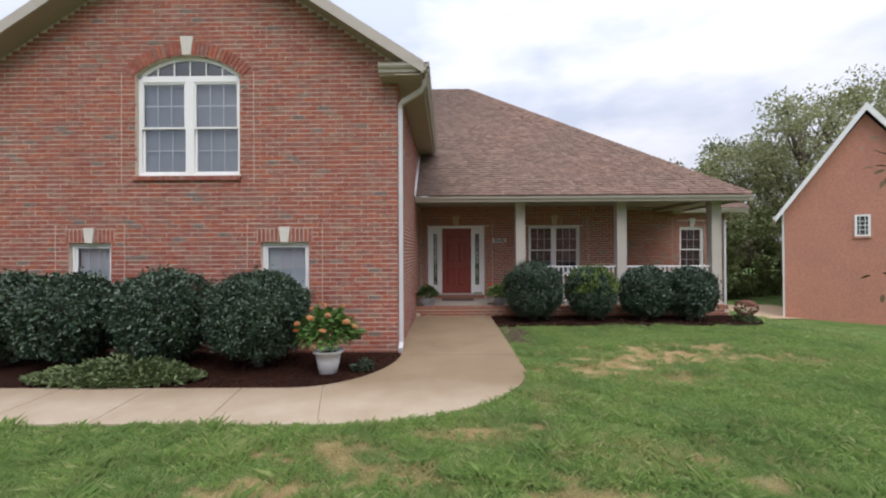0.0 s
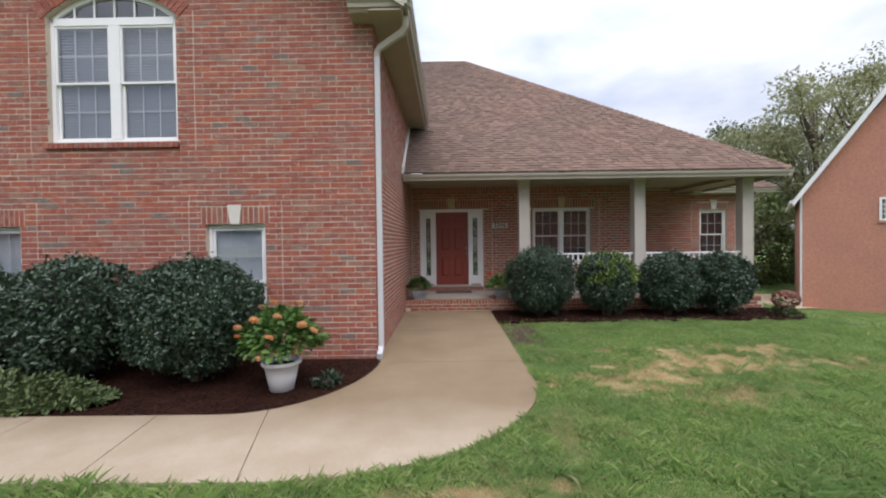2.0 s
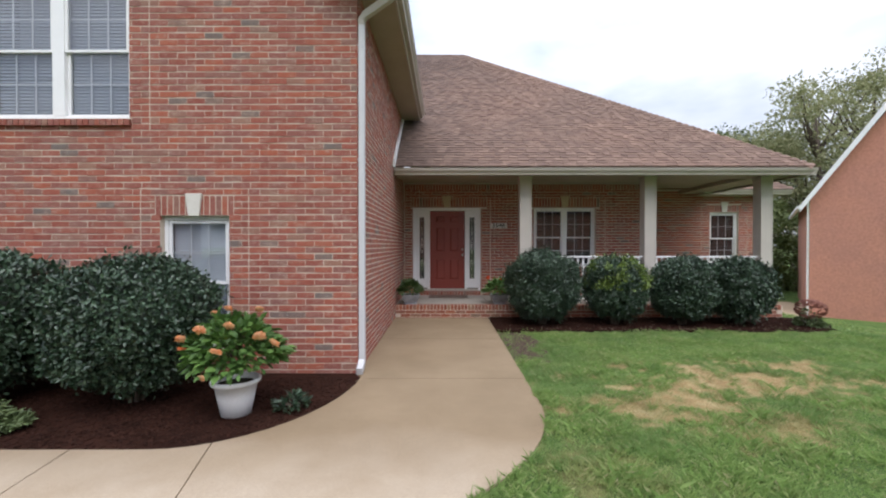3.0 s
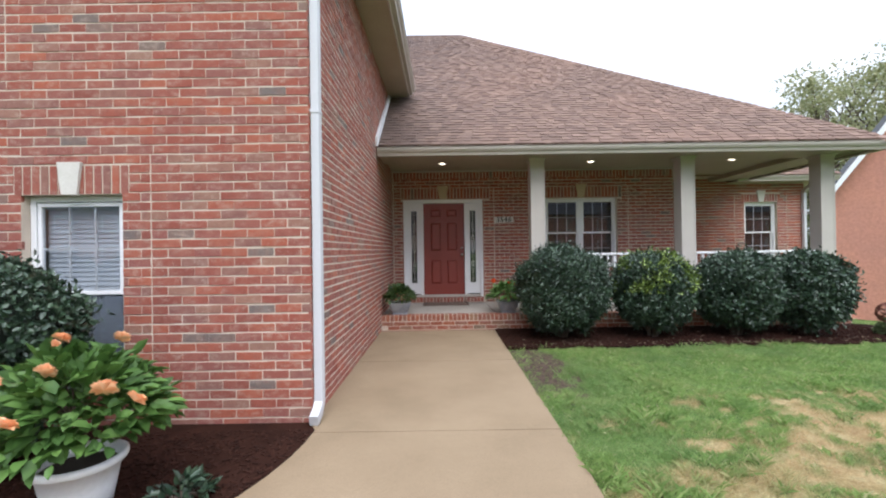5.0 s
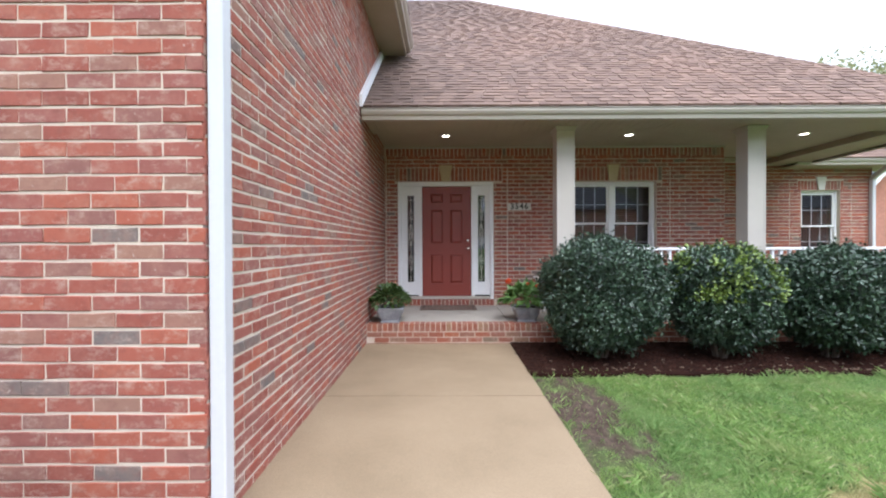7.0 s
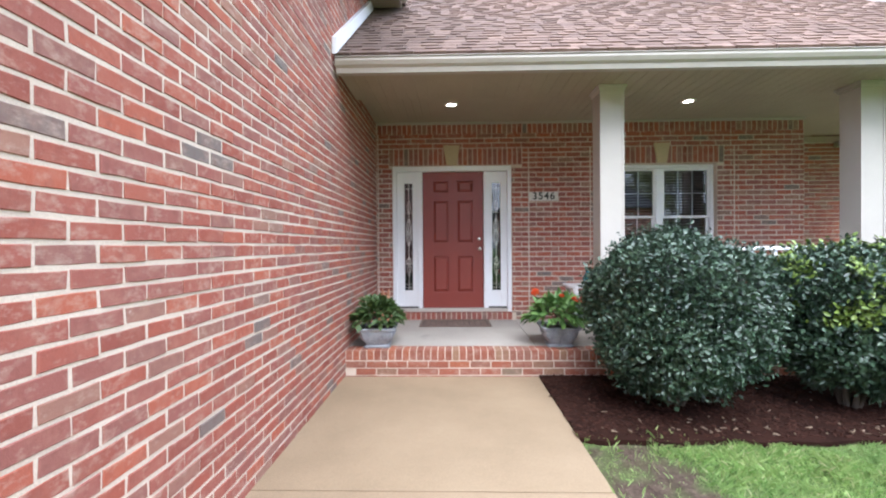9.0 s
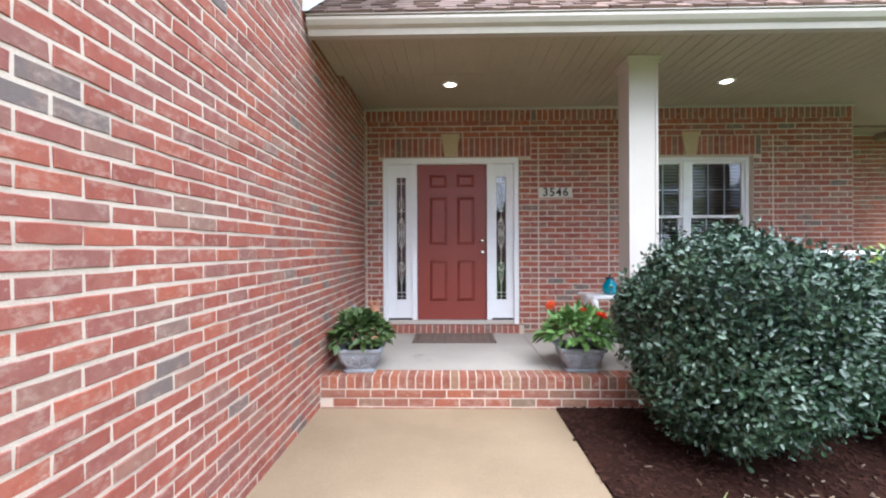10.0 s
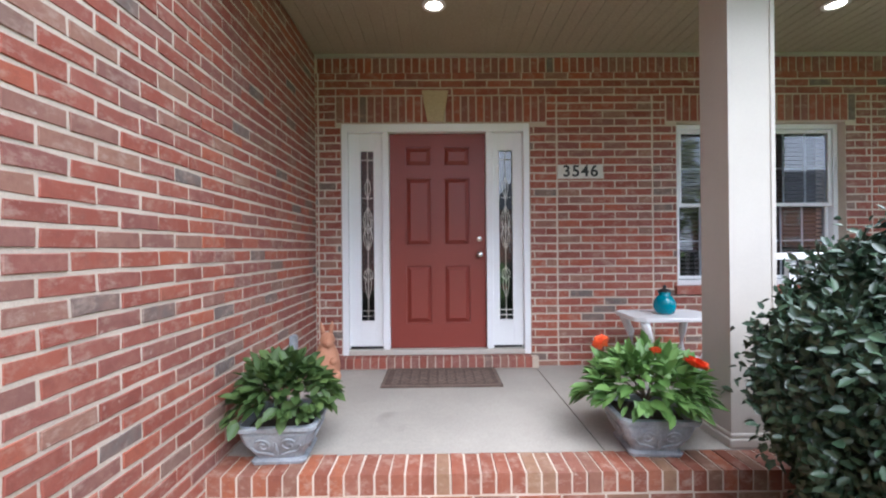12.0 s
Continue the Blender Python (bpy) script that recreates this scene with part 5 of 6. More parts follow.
def pipe(points, w, dd):
    """A boxed pipe through points in one upright plane or two."""
    g, ring = Geo(), []
    pts = [Vector(p) for p in points]
    for i, p in enumerate(pts):
        d = (pts[min(i + 1, len(pts) - 1)] - pts[max(i - 1, 0)]).normalized()
        side = Vector((1, 0, 0)) if abs(d.x) < 0.8 else Vector((0, 1, 0))
        side = (side - d * side.dot(d)).normalized()
        o = d.cross(side)
        ring += [p + side * w * a + o * dd * b for a, b in ((-0.4, -0.5), (0.4, -0.5), (0.5, -0.4), (0.5, 0.4), (0.4, 0.5), (-0.4, 0.5), (-0.5, 0.4), (-0.5, -0.4))]
    k = 8
    f = [(j * k + i, j * k + (i + 1) % k, (j + 1) * k + (i + 1) % k, (j + 1) * k + i) for j in range(len(pts) - 1) for i in range(k)]
    return g.add(ring, f + [tuple(range(k - 1, -1, -1)), tuple((len(pts) - 1) * k + i for i in range(k))])


t = thing("downspout", (SIDE_X + 0.04, FRONT_Y + 0.06, GROUND), "white aluminium downspout at the brick house corner", "downspout")
ex = xr - SIDE_X - 0.04
part("drop", pipe([(0, 0, 4.28), (0, 0, 0.20)], 0.074, 0.088), SPOUT, t)
part("shoe", pipe([(0, 0, 0.205), (0, -0.005, 0.14), (0, -0.07, 0.08), (0, -0.17, 0.045)], 0.076, 0.090), SPOUT, t)
part("elbow", pipe([(ex, -0.18, 4.74), (ex, -0.17, 4.62), (ex - 0.06, -0.14, 4.54), (0.05, -0.02, 4.40), (0.0, 0.0, 4.34), (0, 0, 4.275)], 0.080, 0.09), GUTTER, t)
for z in (2.6, 4.0):
    part("strap", Geo().box(-0.040, 0.040, -0.049, 0.049, z, z + 0.03), SPOUT, t)
wz = -0.45
t = thing("downspout", (9.56, WING_Y - 0.055, wz), "pale aluminium downspout on the wing corner", "downspout")
part("drop", pipe([(0, 0, 3.18), (0, 0, 0.18)], 0.074, 0.088), SPOUT, t)
part("elbow", pipe([(0.0, -0.33, 3.46), (0.0, -0.31, 3.40), (0.0, -0.08, 3.26), (0, 0, 3.19), (0, 0, 3.16)], 0.080, 0.09), GUTTER, t)
part("shoe", pipe([(0, 0, 0.185), (0, -0.01, 0.12), (0, -0.08, 0.06), (0, -0.22, 0.03)], 0.076, 0.090), SPOUT, t)
# ---- plants ----
def leaf_mesh(name, base, along, flat, length, width, mat, fold=0.25, dry=None):
    """Many small folded leaves in one mesh: base points, growth directions and face normals as arrays."""
    n = len(base)
    along = along / np.linalg.norm(along, axis=1, keepdims=True)
    side = np.cross(along, flat)
    side /= np.maximum(np.linalg.norm(side, axis=1, keepdims=True), 1e-6)
    up = np.cross(side, along)
    L, W = length[:, None], width[:, None]
    def at(f, w, lift):
        return base + along * L * f + side * W * w + up * (W * abs(w) * 2 * fold + L * lift)
    co = np.stack([base, at(0.3, 0.42, 0.02), at(0.68, 0.40, -0.03), at(1.0, 0.0, -0.14), at(0.68, -0.40, -0.03), at(0.3, -0.42, 0.02)], 1).reshape(-1, 3)
    k = 6 * np.arange(n)
    quad = np.stack([k, k + 1, k + 2, k + 3, k, k + 3, k + 4, k + 5], 1).reshape(-1)
    me = bpy.data.meshes.new(name)
    me.vertices.add(6 * n)
    me.vertices.foreach_set("co", co.ravel())
    me.loops.add(8 * n)
    me.loops.foreach_set("vertex_index", quad.astype(np.int32))
    me.polygons.add(2 * n)
    me.polygons.foreach_set("loop_start", (4 * np.arange(2 * n)).astype(np.int32))
    me.update(calc_edges=True)
    me.materials.append(mat)
    return me


def unit_dirs(rs, n):
    v = rs.normal(size=(n, 3))
    return v / np.linalg.norm(v, axis=1, keepdims=True)


def lump(d, seed, amp):
    return np.array([1 + amp * noise.noise((p[0] * 1.9 + seed, p[1] * 1.9, p[2] * 1.9)) + amp * 0.7 * noise.noise((p[0] * 4.3, p[1] * 4.3 + seed, p[2] * 4.3)) for p in d])


def blob(seed, rx, ry, rz, amp, shrink, rings=14, sides=22):
    g, v = Geo(), []
    for j in range(rings + 1):
        for i in range(sides):
            a, b = 2 * math.pi * i / sides, math.pi * (j / rings - 0.5)
            d = (math.cos(a) * math.cos(b), math.sin(a) * math.cos(b), math.sin(b))
            k = lump([d], seed, amp)[0] * shrink
            v.append((d[0] * rx * k, d[1] * ry * k, d[2] * rz * k))
    f = [(j * sides + i, j * sides + (i + 1) % sides, (j + 1) * sides + (i + 1) % sides, (j + 1) * sides + i) for j in range(rings) for i in range(sides)]
    return g.add(v, f)


def holly_bush(x, y, r, top, seed, count, size, label, yellow=0, z0=-0.045, group="round holly shrubs"):
    t = thing("holly_shrub", (x, y, z0), label, "shrub", group)
    rs = np.random.RandomState(seed)
    rz = top * 0.475
    cz = top - rz
    d = unit_dirs(rs, int(count * 1.25))
    d = d[d[:, 2] > -0.86][:count]
    n = len(d)
    k = lump(d, seed * 3.7, 0.13)
    depth = 1 - np.abs(rs.normal(0, 0.10, n)) + (rs.rand(n) < 0.12) * rs.rand(n) * 0.14
    # squarish shoulders of a clipped shrub
    sq = 1 + 0.10 * np.clip(1 - np.abs(np.abs(d[:, 2]) - 0.55) / 0.4, 0, 1)
    pos = d * (k * depth * sq)[:, None] * np.array([r, r * 0.97, rz]) + np.array([0, 0, cz])
    pos[:, :2] *= (1 - 0.34 * np.clip(-d[:, 2] - 0.15, 0, 1))[:, None]
    pos[:, 2] = np.maximum(pos[:, 2], 0.05)
    nor = d + rs.normal(0, 0.75, (n, 3)) + np.array([0, 0, 0.3])
    grow = np.cross(nor, unit_dirs(rs, n)) + d * 0.7 + np.array([0, 0, 0.15])
    L = size * rs.uniform(0.7, 1.3, n)
    me = leaf_mesh("foliage", pos, grow, nor, L, L * rs.uniform(0.5, 0.68, n), HOLLY, 0.18)
    part("foliage", me, None, t, "dense glossy dark green leaves", kind="stuff")
    if yellow:
        m = d[:, 2] > 0.05
        idx = np.where(m)[0]
        pick = idx[rs.rand(len(idx)) < np.array([max(0.0, 0.4 * noise.noise((p[0] * 3.1, p[1] * 3.1, seed + p[2] * 3.1)) + 0.10 + 0.12 * p[0]) for p in d[idx]]) * yellow]
        me = leaf_mesh("new_growth", pos[pick] + d[pick] * 0.02, grow[pick], nor[pick], L[pick] * 1.05, L[pick] * 0.6, HOLLY_YEL, 0.18)
        part("new_growth", me, None, t, "yellow-green new leaf tips", kind="stuff")
    # solid near-black core: the shade between the leaves is put into its colour
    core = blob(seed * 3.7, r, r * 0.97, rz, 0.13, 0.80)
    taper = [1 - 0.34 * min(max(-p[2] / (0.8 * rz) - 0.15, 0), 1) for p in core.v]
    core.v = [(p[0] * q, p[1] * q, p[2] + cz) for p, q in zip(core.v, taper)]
    part("inner_foliage", core, SHRUB_SHADE, t, smooth=True)
    g = Geo()
    for i in range(7):
        a = i * 0.9
        g.tube([(0.05 * math.cos(a), 0.05 * math.sin(a), 0.0), (0.12 * math.cos(a), 0.12 * math.sin(a), 0.25), (0.4 * r * math.cos(a), 0.4 * r * math.sin(a), cz)], [0.022, 0.018, 0.008], 6)
    part("stem", g, TWIG, t)
    return t


# core colour is the shrub's inner shade, painted far darker than its leaves
SHRUB_SHADE = leaf_material("painted shade of shrub interior", (0.008, 0.014, 0.008), (0.014, 0.022, 0.012), (0.022, 0.034, 0.018), 0.8)
holly_bush(2.13, 10.34, 0.68, 1.45, 1, 36000, 0.038, "round clipped holly shrub beside the brick step", 0)
holly_bush(3.55, 10.32, 0.565, 1.34, 2, 20000, 0.043, "round holly shrub with yellow-green new growth", 4.2)
holly_bush(4.87, 10.32, 0.59, 1.33, 3, 16000, 0.048, "round clipped dark green holly shrub", 0)
holly_bush(5.98, 10.32, 0.60, 1.32, 4, 12000, 0.054, "round clipped dark green holly shrub", 0)
holly_bush(-2.92, 6.34, 0.70, 1.45, 5, 19000, 0.046, "round clipped holly shrub against the front wall", 0)
holly_bush(-4.40, 6.34, 0.70, 1.46, 6, 11000, 0.056, "round clipped holly shrub against the front wall", 0)
holly_bush(-5.78, 6.30, 0.67, 1.42, 7, 11000, 0.056, "round clipped holly shrub against the front wall", 0)
holly_bush(-6.95, 6.45, 0.70, 1.42, 8, 7000, 0.070, "round clipped holly shrub against the front wall", 0)


def low_plant(name, x, y, rx, ry, h, seed, count, size, mat, label, category, z0=-0.05, part_name="foliage"):
    t = thing(name, (x, y, z0), label, category)
    rs = np.random.RandomState(seed)
    a, q = rs.rand(count) * 2 * math.pi, np.sqrt(rs.rand(count))
    px, py = np.cos(a) * q * rx, np.sin(a) * q * ry
    hh = h * np.array([max(0.12, (1 - s * s) * (0.75 + 0.8 * noise.noise((u * 3.0, v * 3.0, seed)))) for u, v, s in zip(px, py, q)])
    pos = np.stack([px, py, hh * np.sqrt(rs.rand(count)) + 0.01], 1)
    grow = np.stack([np.cos(a) * 0.8, np.sin(a) * 0.8, np.full(count, 0.45)], 1) + rs.normal(0, 0.5, (count, 3))
    nor = np.array([0, 0, 1.0]) + rs.normal(0, 0.4, (count, 3))
    L = size * rs.uniform(0.6, 1.3, count)
    part(part_name, leaf_mesh(part_name, pos, grow, nor, L, L * 0.4, mat, 0.2), None, t, kind="stuff")
    g = Geo()
    for i in range(9):
        b = i * 0.7
        g.tube([(0, 0, 0.0), (rx * 0.4 * math.cos(b), ry * 0.4 * math.sin(b), h * 0.35), (rx * 0.8 * math.cos(b), ry * 0.8 * math.sin(b), h * 0.3)], [0.01, 0.007, 0.003], 5)
    part("stem", g, TWIG, t)
    return t


low_plant("juniper", -4.60, 5.66, 1.22, 0.36, 0.30, 11, 6500, 0.075, COVER, "low sprawling grey-green juniper on the mulch", "ground cover")
pk = low_plant("flowering_shrub", 7.25, 10.15, 0.24, 0.24, 0.42, 12, 600, 0.07, COVER, "small shrub with dusty pink flower heads", "shrub")
rs = np.random.RandomState(77)
d = unit_dirs(rs, 260)
part("flower_head", leaf_mesh("flower_head", d * np.array([0.22, 0.2, 0.14]) + np.array([0, 0, 0.34]), d + 0.3, d, np.full(260, 0.06), np.full(260, 0.045), PINK, 0.2), None, pk, "dusty pink flower heads", kind="stuff")
low_plant("hosta", -1.28, 6.15, 0.15, 0.14, 0.14, 13, 130, 0.08, HOLLY, "small dark leafy plant on the mulch", "plant")


def flower(parent, at, r, mat, seed, label):
    """A ruffled bloom of two rings of petals."""
    rs = np.random.RandomState(seed)
    n = 26
    a = np.linspace(0, 4 * math.pi, n)
    d = np.stack([np.cos(a), np.sin(a), 0.25 + 0.9 * (np.arange(n) / n)], 1) + rs.normal(0, 0.15, (n, 3))
    tilt = Euler((rs.uniform(-0.9, 0.3) - 0.3, rs.uniform(-0.5, 0.5), 0)).to_matrix()
    d = d @ np.array(tilt).T
    up = np.tile(np.array(tilt @ Vector((0, 0, 1))), (n, 1)) + rs.normal(0, 0.3, (n, 3))
    me = leaf_mesh("flower", np.tile(np.array(at), (n, 1)), d, up, np.full(n, r), np.full(n, r * 0.9), mat, 0.2)
    part("flower", me, None, parent, label)


def potted_foliage(parent, z, rx, rz, seed, count, size, mat, droop=0.2, wide=0.42):
    rs = np.random.RandomState(seed)
    d = unit_dirs(rs, count)
    d[:, 2] = np.abs(d[:, 2]) - droop
    k = lump(d, seed * 1.3, 0.28) * (0.45 + 0.55 * rs.rand(count) ** 0.5)
    pos = d * k[:, None] * np.array([rx, rx * 0.9, rz]) + np.array([0, 0, z])
    grow = d + rs.normal(0, 0.35, (count, 3)) + np.array([0, 0, -0.05])
    nor = np.array([0, 0, 1.0]) + d * 0.6 + rs.normal(0, 0.3, (count, 3))
    L = size * rs.uniform(0.6, 1.25, count)
    part("foliage", leaf_mesh("foliage", pos, grow, nor, L, L * wide, mat, 0.16), None, parent, kind="stuff")
    g = Geo()
    for i in range(8):
        e = d[i]
        g.tube([(0, 0, z - rz * 0.35), (e[0] * rx * 0.35, e[1] * rx * 0.35, z), (e[0] * rx * 0.75, e[1] * rx * 0.75, z + abs(e[2]) * rz * 0.8)], [0.009, 0.006, 0.003], 5)
    part("stem", g, TWIG, parent)


# white pot of peach hibiscus on the mulch
t = thing("flower_pot", (-1.755, 6.03, GROUND - 0.008), "white plastic pot of peach hibiscus on the mulch", "flower pot")
part("pot", Geo().lathe([(0.105, 0.0), (0.118, 0.004), (0.150, 0.16), (0.170, 0.262), (0.192, 0.268), (0.198, 0.280), (0.198, 0.300), (0.186, 0.308), (0.168, 0.300), (0.150, 0.20), (0.001, 0.20)], 40, Matrix.Scale(1.10, 4)), POT_WHITE, t, "white plastic pot with rolled rim", smooth=True)
part("soil", Geo().lathe([(0.001, 0.255), (0.158, 0.255), (0.158, 0.245), (0.001, 0.245)], 24, Matrix.Scale(1.10, 4)), EARTH, t)
potted_foliage(t, 0.55, 0.42, 0.43, 21, 1250, 0.098, PLANT, 0.18, 0.62)
rs = np.random.RandomState(5)
for i, (x, y, z, r) in enumerate(((0.42, -0.14, 0.58, 0.05), (0.33, -0.22, 0.66, 0.055), (0.07, -0.26, 0.76, 0.045), (0.04, -0.42, 0.57, 0.05), (-0.17, -0.30, 0.73, 0.05), (-0.05, -0.05, 0.88, 0.04), (-0.08, -0.42, 0.36, 0.03), (-0.44, -0.12, 0.52, 0.045), (-0.38, -0.24, 0.64, 0.045), (0.20, 0.05, 0.86, 0.04), (-0.30, 0.15, 0.80, 0.04))):
    flower(t, (x * 0.97, y * 1.02, z + 0.10), r * 1.18, PEACH, 40 + i, "peach hibiscus bloom")


def scroll_planter(x, y, turn, label):
    t = thing("planter", (x, y, PORCH_Z + 0.002), label, "planter", "porch planters", turn)
    g, rings = Geo(), []
    prof = ((0.135, 0.0), (0.140, 0.018), (0.118, 0.026), (0.125, 0.045), (0.165, 0.11), (0.182, 0.165), (0.178, 0.185), (0.205, 0.192), (0.208, 0.215), (0.180, 0.217), (0.165, 0.17), (0.02, 0.165))
    v = []
    for r, h in prof:
        c = r * 0.86
        v += [(-c, -r, h), (c, -r, h), (r, -c, h), (r, c, h), (c, r, h), (-c, r, h), (-r, c, h), (-r, -c, h)]
    k = 8
    f = [(j * k + i, j * k + (i + 1) % k, (j + 1) * k + (i + 1) % k, (j + 1) * k + i) for j in range(len(prof) - 1) for i in range(k)]
    g.add(v, f + [tuple(range(k - 1, -1, -1)), tuple((len(prof) - 1) * k + i for i in range(k))])
    body = part("body", g, PLANTER, t, "grey-washed square urn", bevel=0.003)
    for rot in (0, 90, 180, 270):
        s = Geo()
        for sg in (-1, 1):
            pts = []
            for i in range(22):
                a = i / 21 * 2.6 * math.pi
                rr = 0.040 * (1 - i / 26)
                px, pz = sg * (0.062 + rr * math.cos(a + 0.5)), 0.115 + rr * math.sin(a + 0.5)
                pts.append((px, -(0.128 + (pz - 0.045) * 0.58), pz))
            s.tube(pts, 0.006, 6)
            pts = [(sg * 0.02, -0.137, 0.05), (sg * 0.05, -0.141, 0.062), (sg * 0.10, -0.150, 0.075), (sg * 0.125, -0.166, 0.11)]
            s.tube(pts, 0.006, 6)
        s.tube([(0, -0.135, 0.05), (0, -0.155, 0.09), (0, -0.172, 0.13)], [0.005, 0.010, 0.004], 6)
        o = part("scroll", s, PLANTER, body)
        o.matrix_basis = pose(0, 0, 0, 0, 0, rot)
    part("soil", Geo().box(-0.15, 0.15, -0.15, 0.15, 0.166, 0.19), EARTH, t)
    return t


t = scroll_planter(-0.56, 11.36, 3, "grey square planter with a leafy green plant")
potted_foliage(t, 0.315, 0.265, 0.255, 31, 620, 0.082, PLANT_DK, 0.22, 0.60)
t = scroll_planter(1.42, 11.38, -4, "grey square planter with red-orange flowers")
potted_foliage(t, 0.33, 0.29, 0.25, 32, 560, 0.112, PLANT_LT, 0.24, 0.44)
for i, (x, y, z, r) in enumerate(((-0.25, -0.05, 0.57, 0.055), (0.14, -0.24, 0.50, 0.065), (0.02, -0.08, 0.53, 0.04))):
    flower(t, (x, y, z), r, SCARLET, 60 + i, "red-orange bloom")

# ---- porch things ----
t = thing("doormat", (0.295, 12.63, PORCH_Z + 0.001), "dark brown patterned rubber doormat before the door", "doormat")
part("mat", Geo().box(-0.49, 0.49, -0.25, 0.25, 0.0, 0.012), MAT_BROWN, t, bevel=0.003)
part("border", frame_box(-0.48, 0.48, -0.24, 0.24, 0.018, 0, 1), MAT_LINE, t).matrix_basis = Matrix(((1, 0, 0, 0), (0, 0, 1, 0), (0, -0.005, 0, 0.0165), (0, 0, 0, 1)))
g = Geo()
for j in range(5):
    for i in range(11):
        x, y = -0.385 + i * 0.077, -0.15 + j * 0.075
        pts = [(x + 0.028 * math.cos(a) * (1 + 0.3 * math.cos(3 * a)), y + 0.028 * math.sin(a), 0.0135) for a in (0, 0.8, 1.6, 2.4, 3.2, 4.0, 4.8, 5.6, 6.28)]
        g.tube(pts, 0.0045, 4)
part("scrollwork", g, MAT_LINE, t)

t = thing("side_table", (2.13, 12.45, PORCH_Z), "white resin wicker-style side table against the wall", "table")
o = [(-0.34, -0.17), (-0.28, -0.23), (0.28, -0.23), (0.34, -0.17), (0.34, 0.17), (0.28, 0.23), (-0.28, 0.23), (-0.34, 0.17)]
part("tabletop", Geo().prism(o, 0.525, 0.56), WHITE, t, bevel=0.008)
part("shelf", Geo().prism([(0.66 * x, 0.66 * y) for x, y in o], 0.20, 0.222), WHITE, t, bevel=0.005)
for sx in (-1, 1):
    for sy in (-1, 1):
        part("leg", Geo().tube([(sx * 0.25, sy * 0.18, 0.0), (sx * 0.225, sy * 0.16, 0.08), (sx * 0.205, sy * 0.145, 0.22), (sx * 0.22, sy * 0.155, 0.38), (sx * 0.27, sy * 0.19, 0.528)], [0.026, 0.024, 0.030, 0.030, 0.034], 10), WHITE, t, smooth=True)
t = thing("glass_jar", (2.10, 12.42, PORCH_Z + 0.561), "teal glass jar on the white side table", "jar")
part("jar", Geo().lathe([(0.045, 0.0), (0.07, 0.012), (0.085, 0.06), (0.082, 0.10), (0.055, 0.145), (0.04, 0.155), (0.048, 0.175), (0.044, 0.178), (0.03, 0.15), (0.001, 0.14)], 28), TEAL, t, smooth=True)
part("lid", Geo().lathe([(0.05, 0.178), (0.052, 0.19), (0.03, 0.20), (0.012, 0.205), (0.012, 0.215), (0.018, 0.225), (0.001, 0.235)], 20), BLACK, t, "dark metal lid", smooth=True)

# terracotta rabbit figure beside the door frame
g = Geo().lathe([(0.085, 0.0), (0.095, 0.02), (0.098, 0.10), (0.085, 0.18), (0.058, 0.235), (0.05, 0.255)], 18)
for cx_, cy_, cz_, r in ((0, -0.03, 0.285, 0.058), (0.0, -0.075, 0.27, 0.032), (-0.05, -0.08, 0.03, 0.04), (0.05, -0.08, 0.03, 0.04), (0.03, -0.085, 0.14, 0.03)):
    g.lathe([(0.001, -r), (r * 0.7, -r * 0.7), (r, 0), (r * 0.7, r * 0.7), (0.001, r)], 14, Matrix.Translation((cx_, cy_, cz_)))
for s in (-1, 1):
    g.tube([(s * 0.022, -0.02, 0.32), (s * 0.035, -0.01, 0.37), (s * 0.042, 0.0, 0.41)], [0.014, 0.018, 0.006], 8)
ob = part("rabbit_figurine", g, TERRACOTTA, None, smooth=True)
ob.matrix_basis = pose(-0.69, 12.66, PORCH_Z + 0.001, 0, 0, 25) @ Matrix.Scale(1.18, 4)
tagged(ob, "terracotta rabbit figurine standing beside the door", "figurine")
t = thing("wall_outlet", (SIDE_X + 0.004, 12.30, 0.60), "grey weatherproof outlet cover on the brick wall", "outlet")
part("cover", Geo().box(0.0, 0.035, -0.045, 0.045, -0.065, 0.065), PLANTER, t, bevel=0.006)
part("flap", Geo().box(0.035, 0.043, -0.038, 0.038, -0.055, 0.055), PLANTER, t, bevel=0.004)
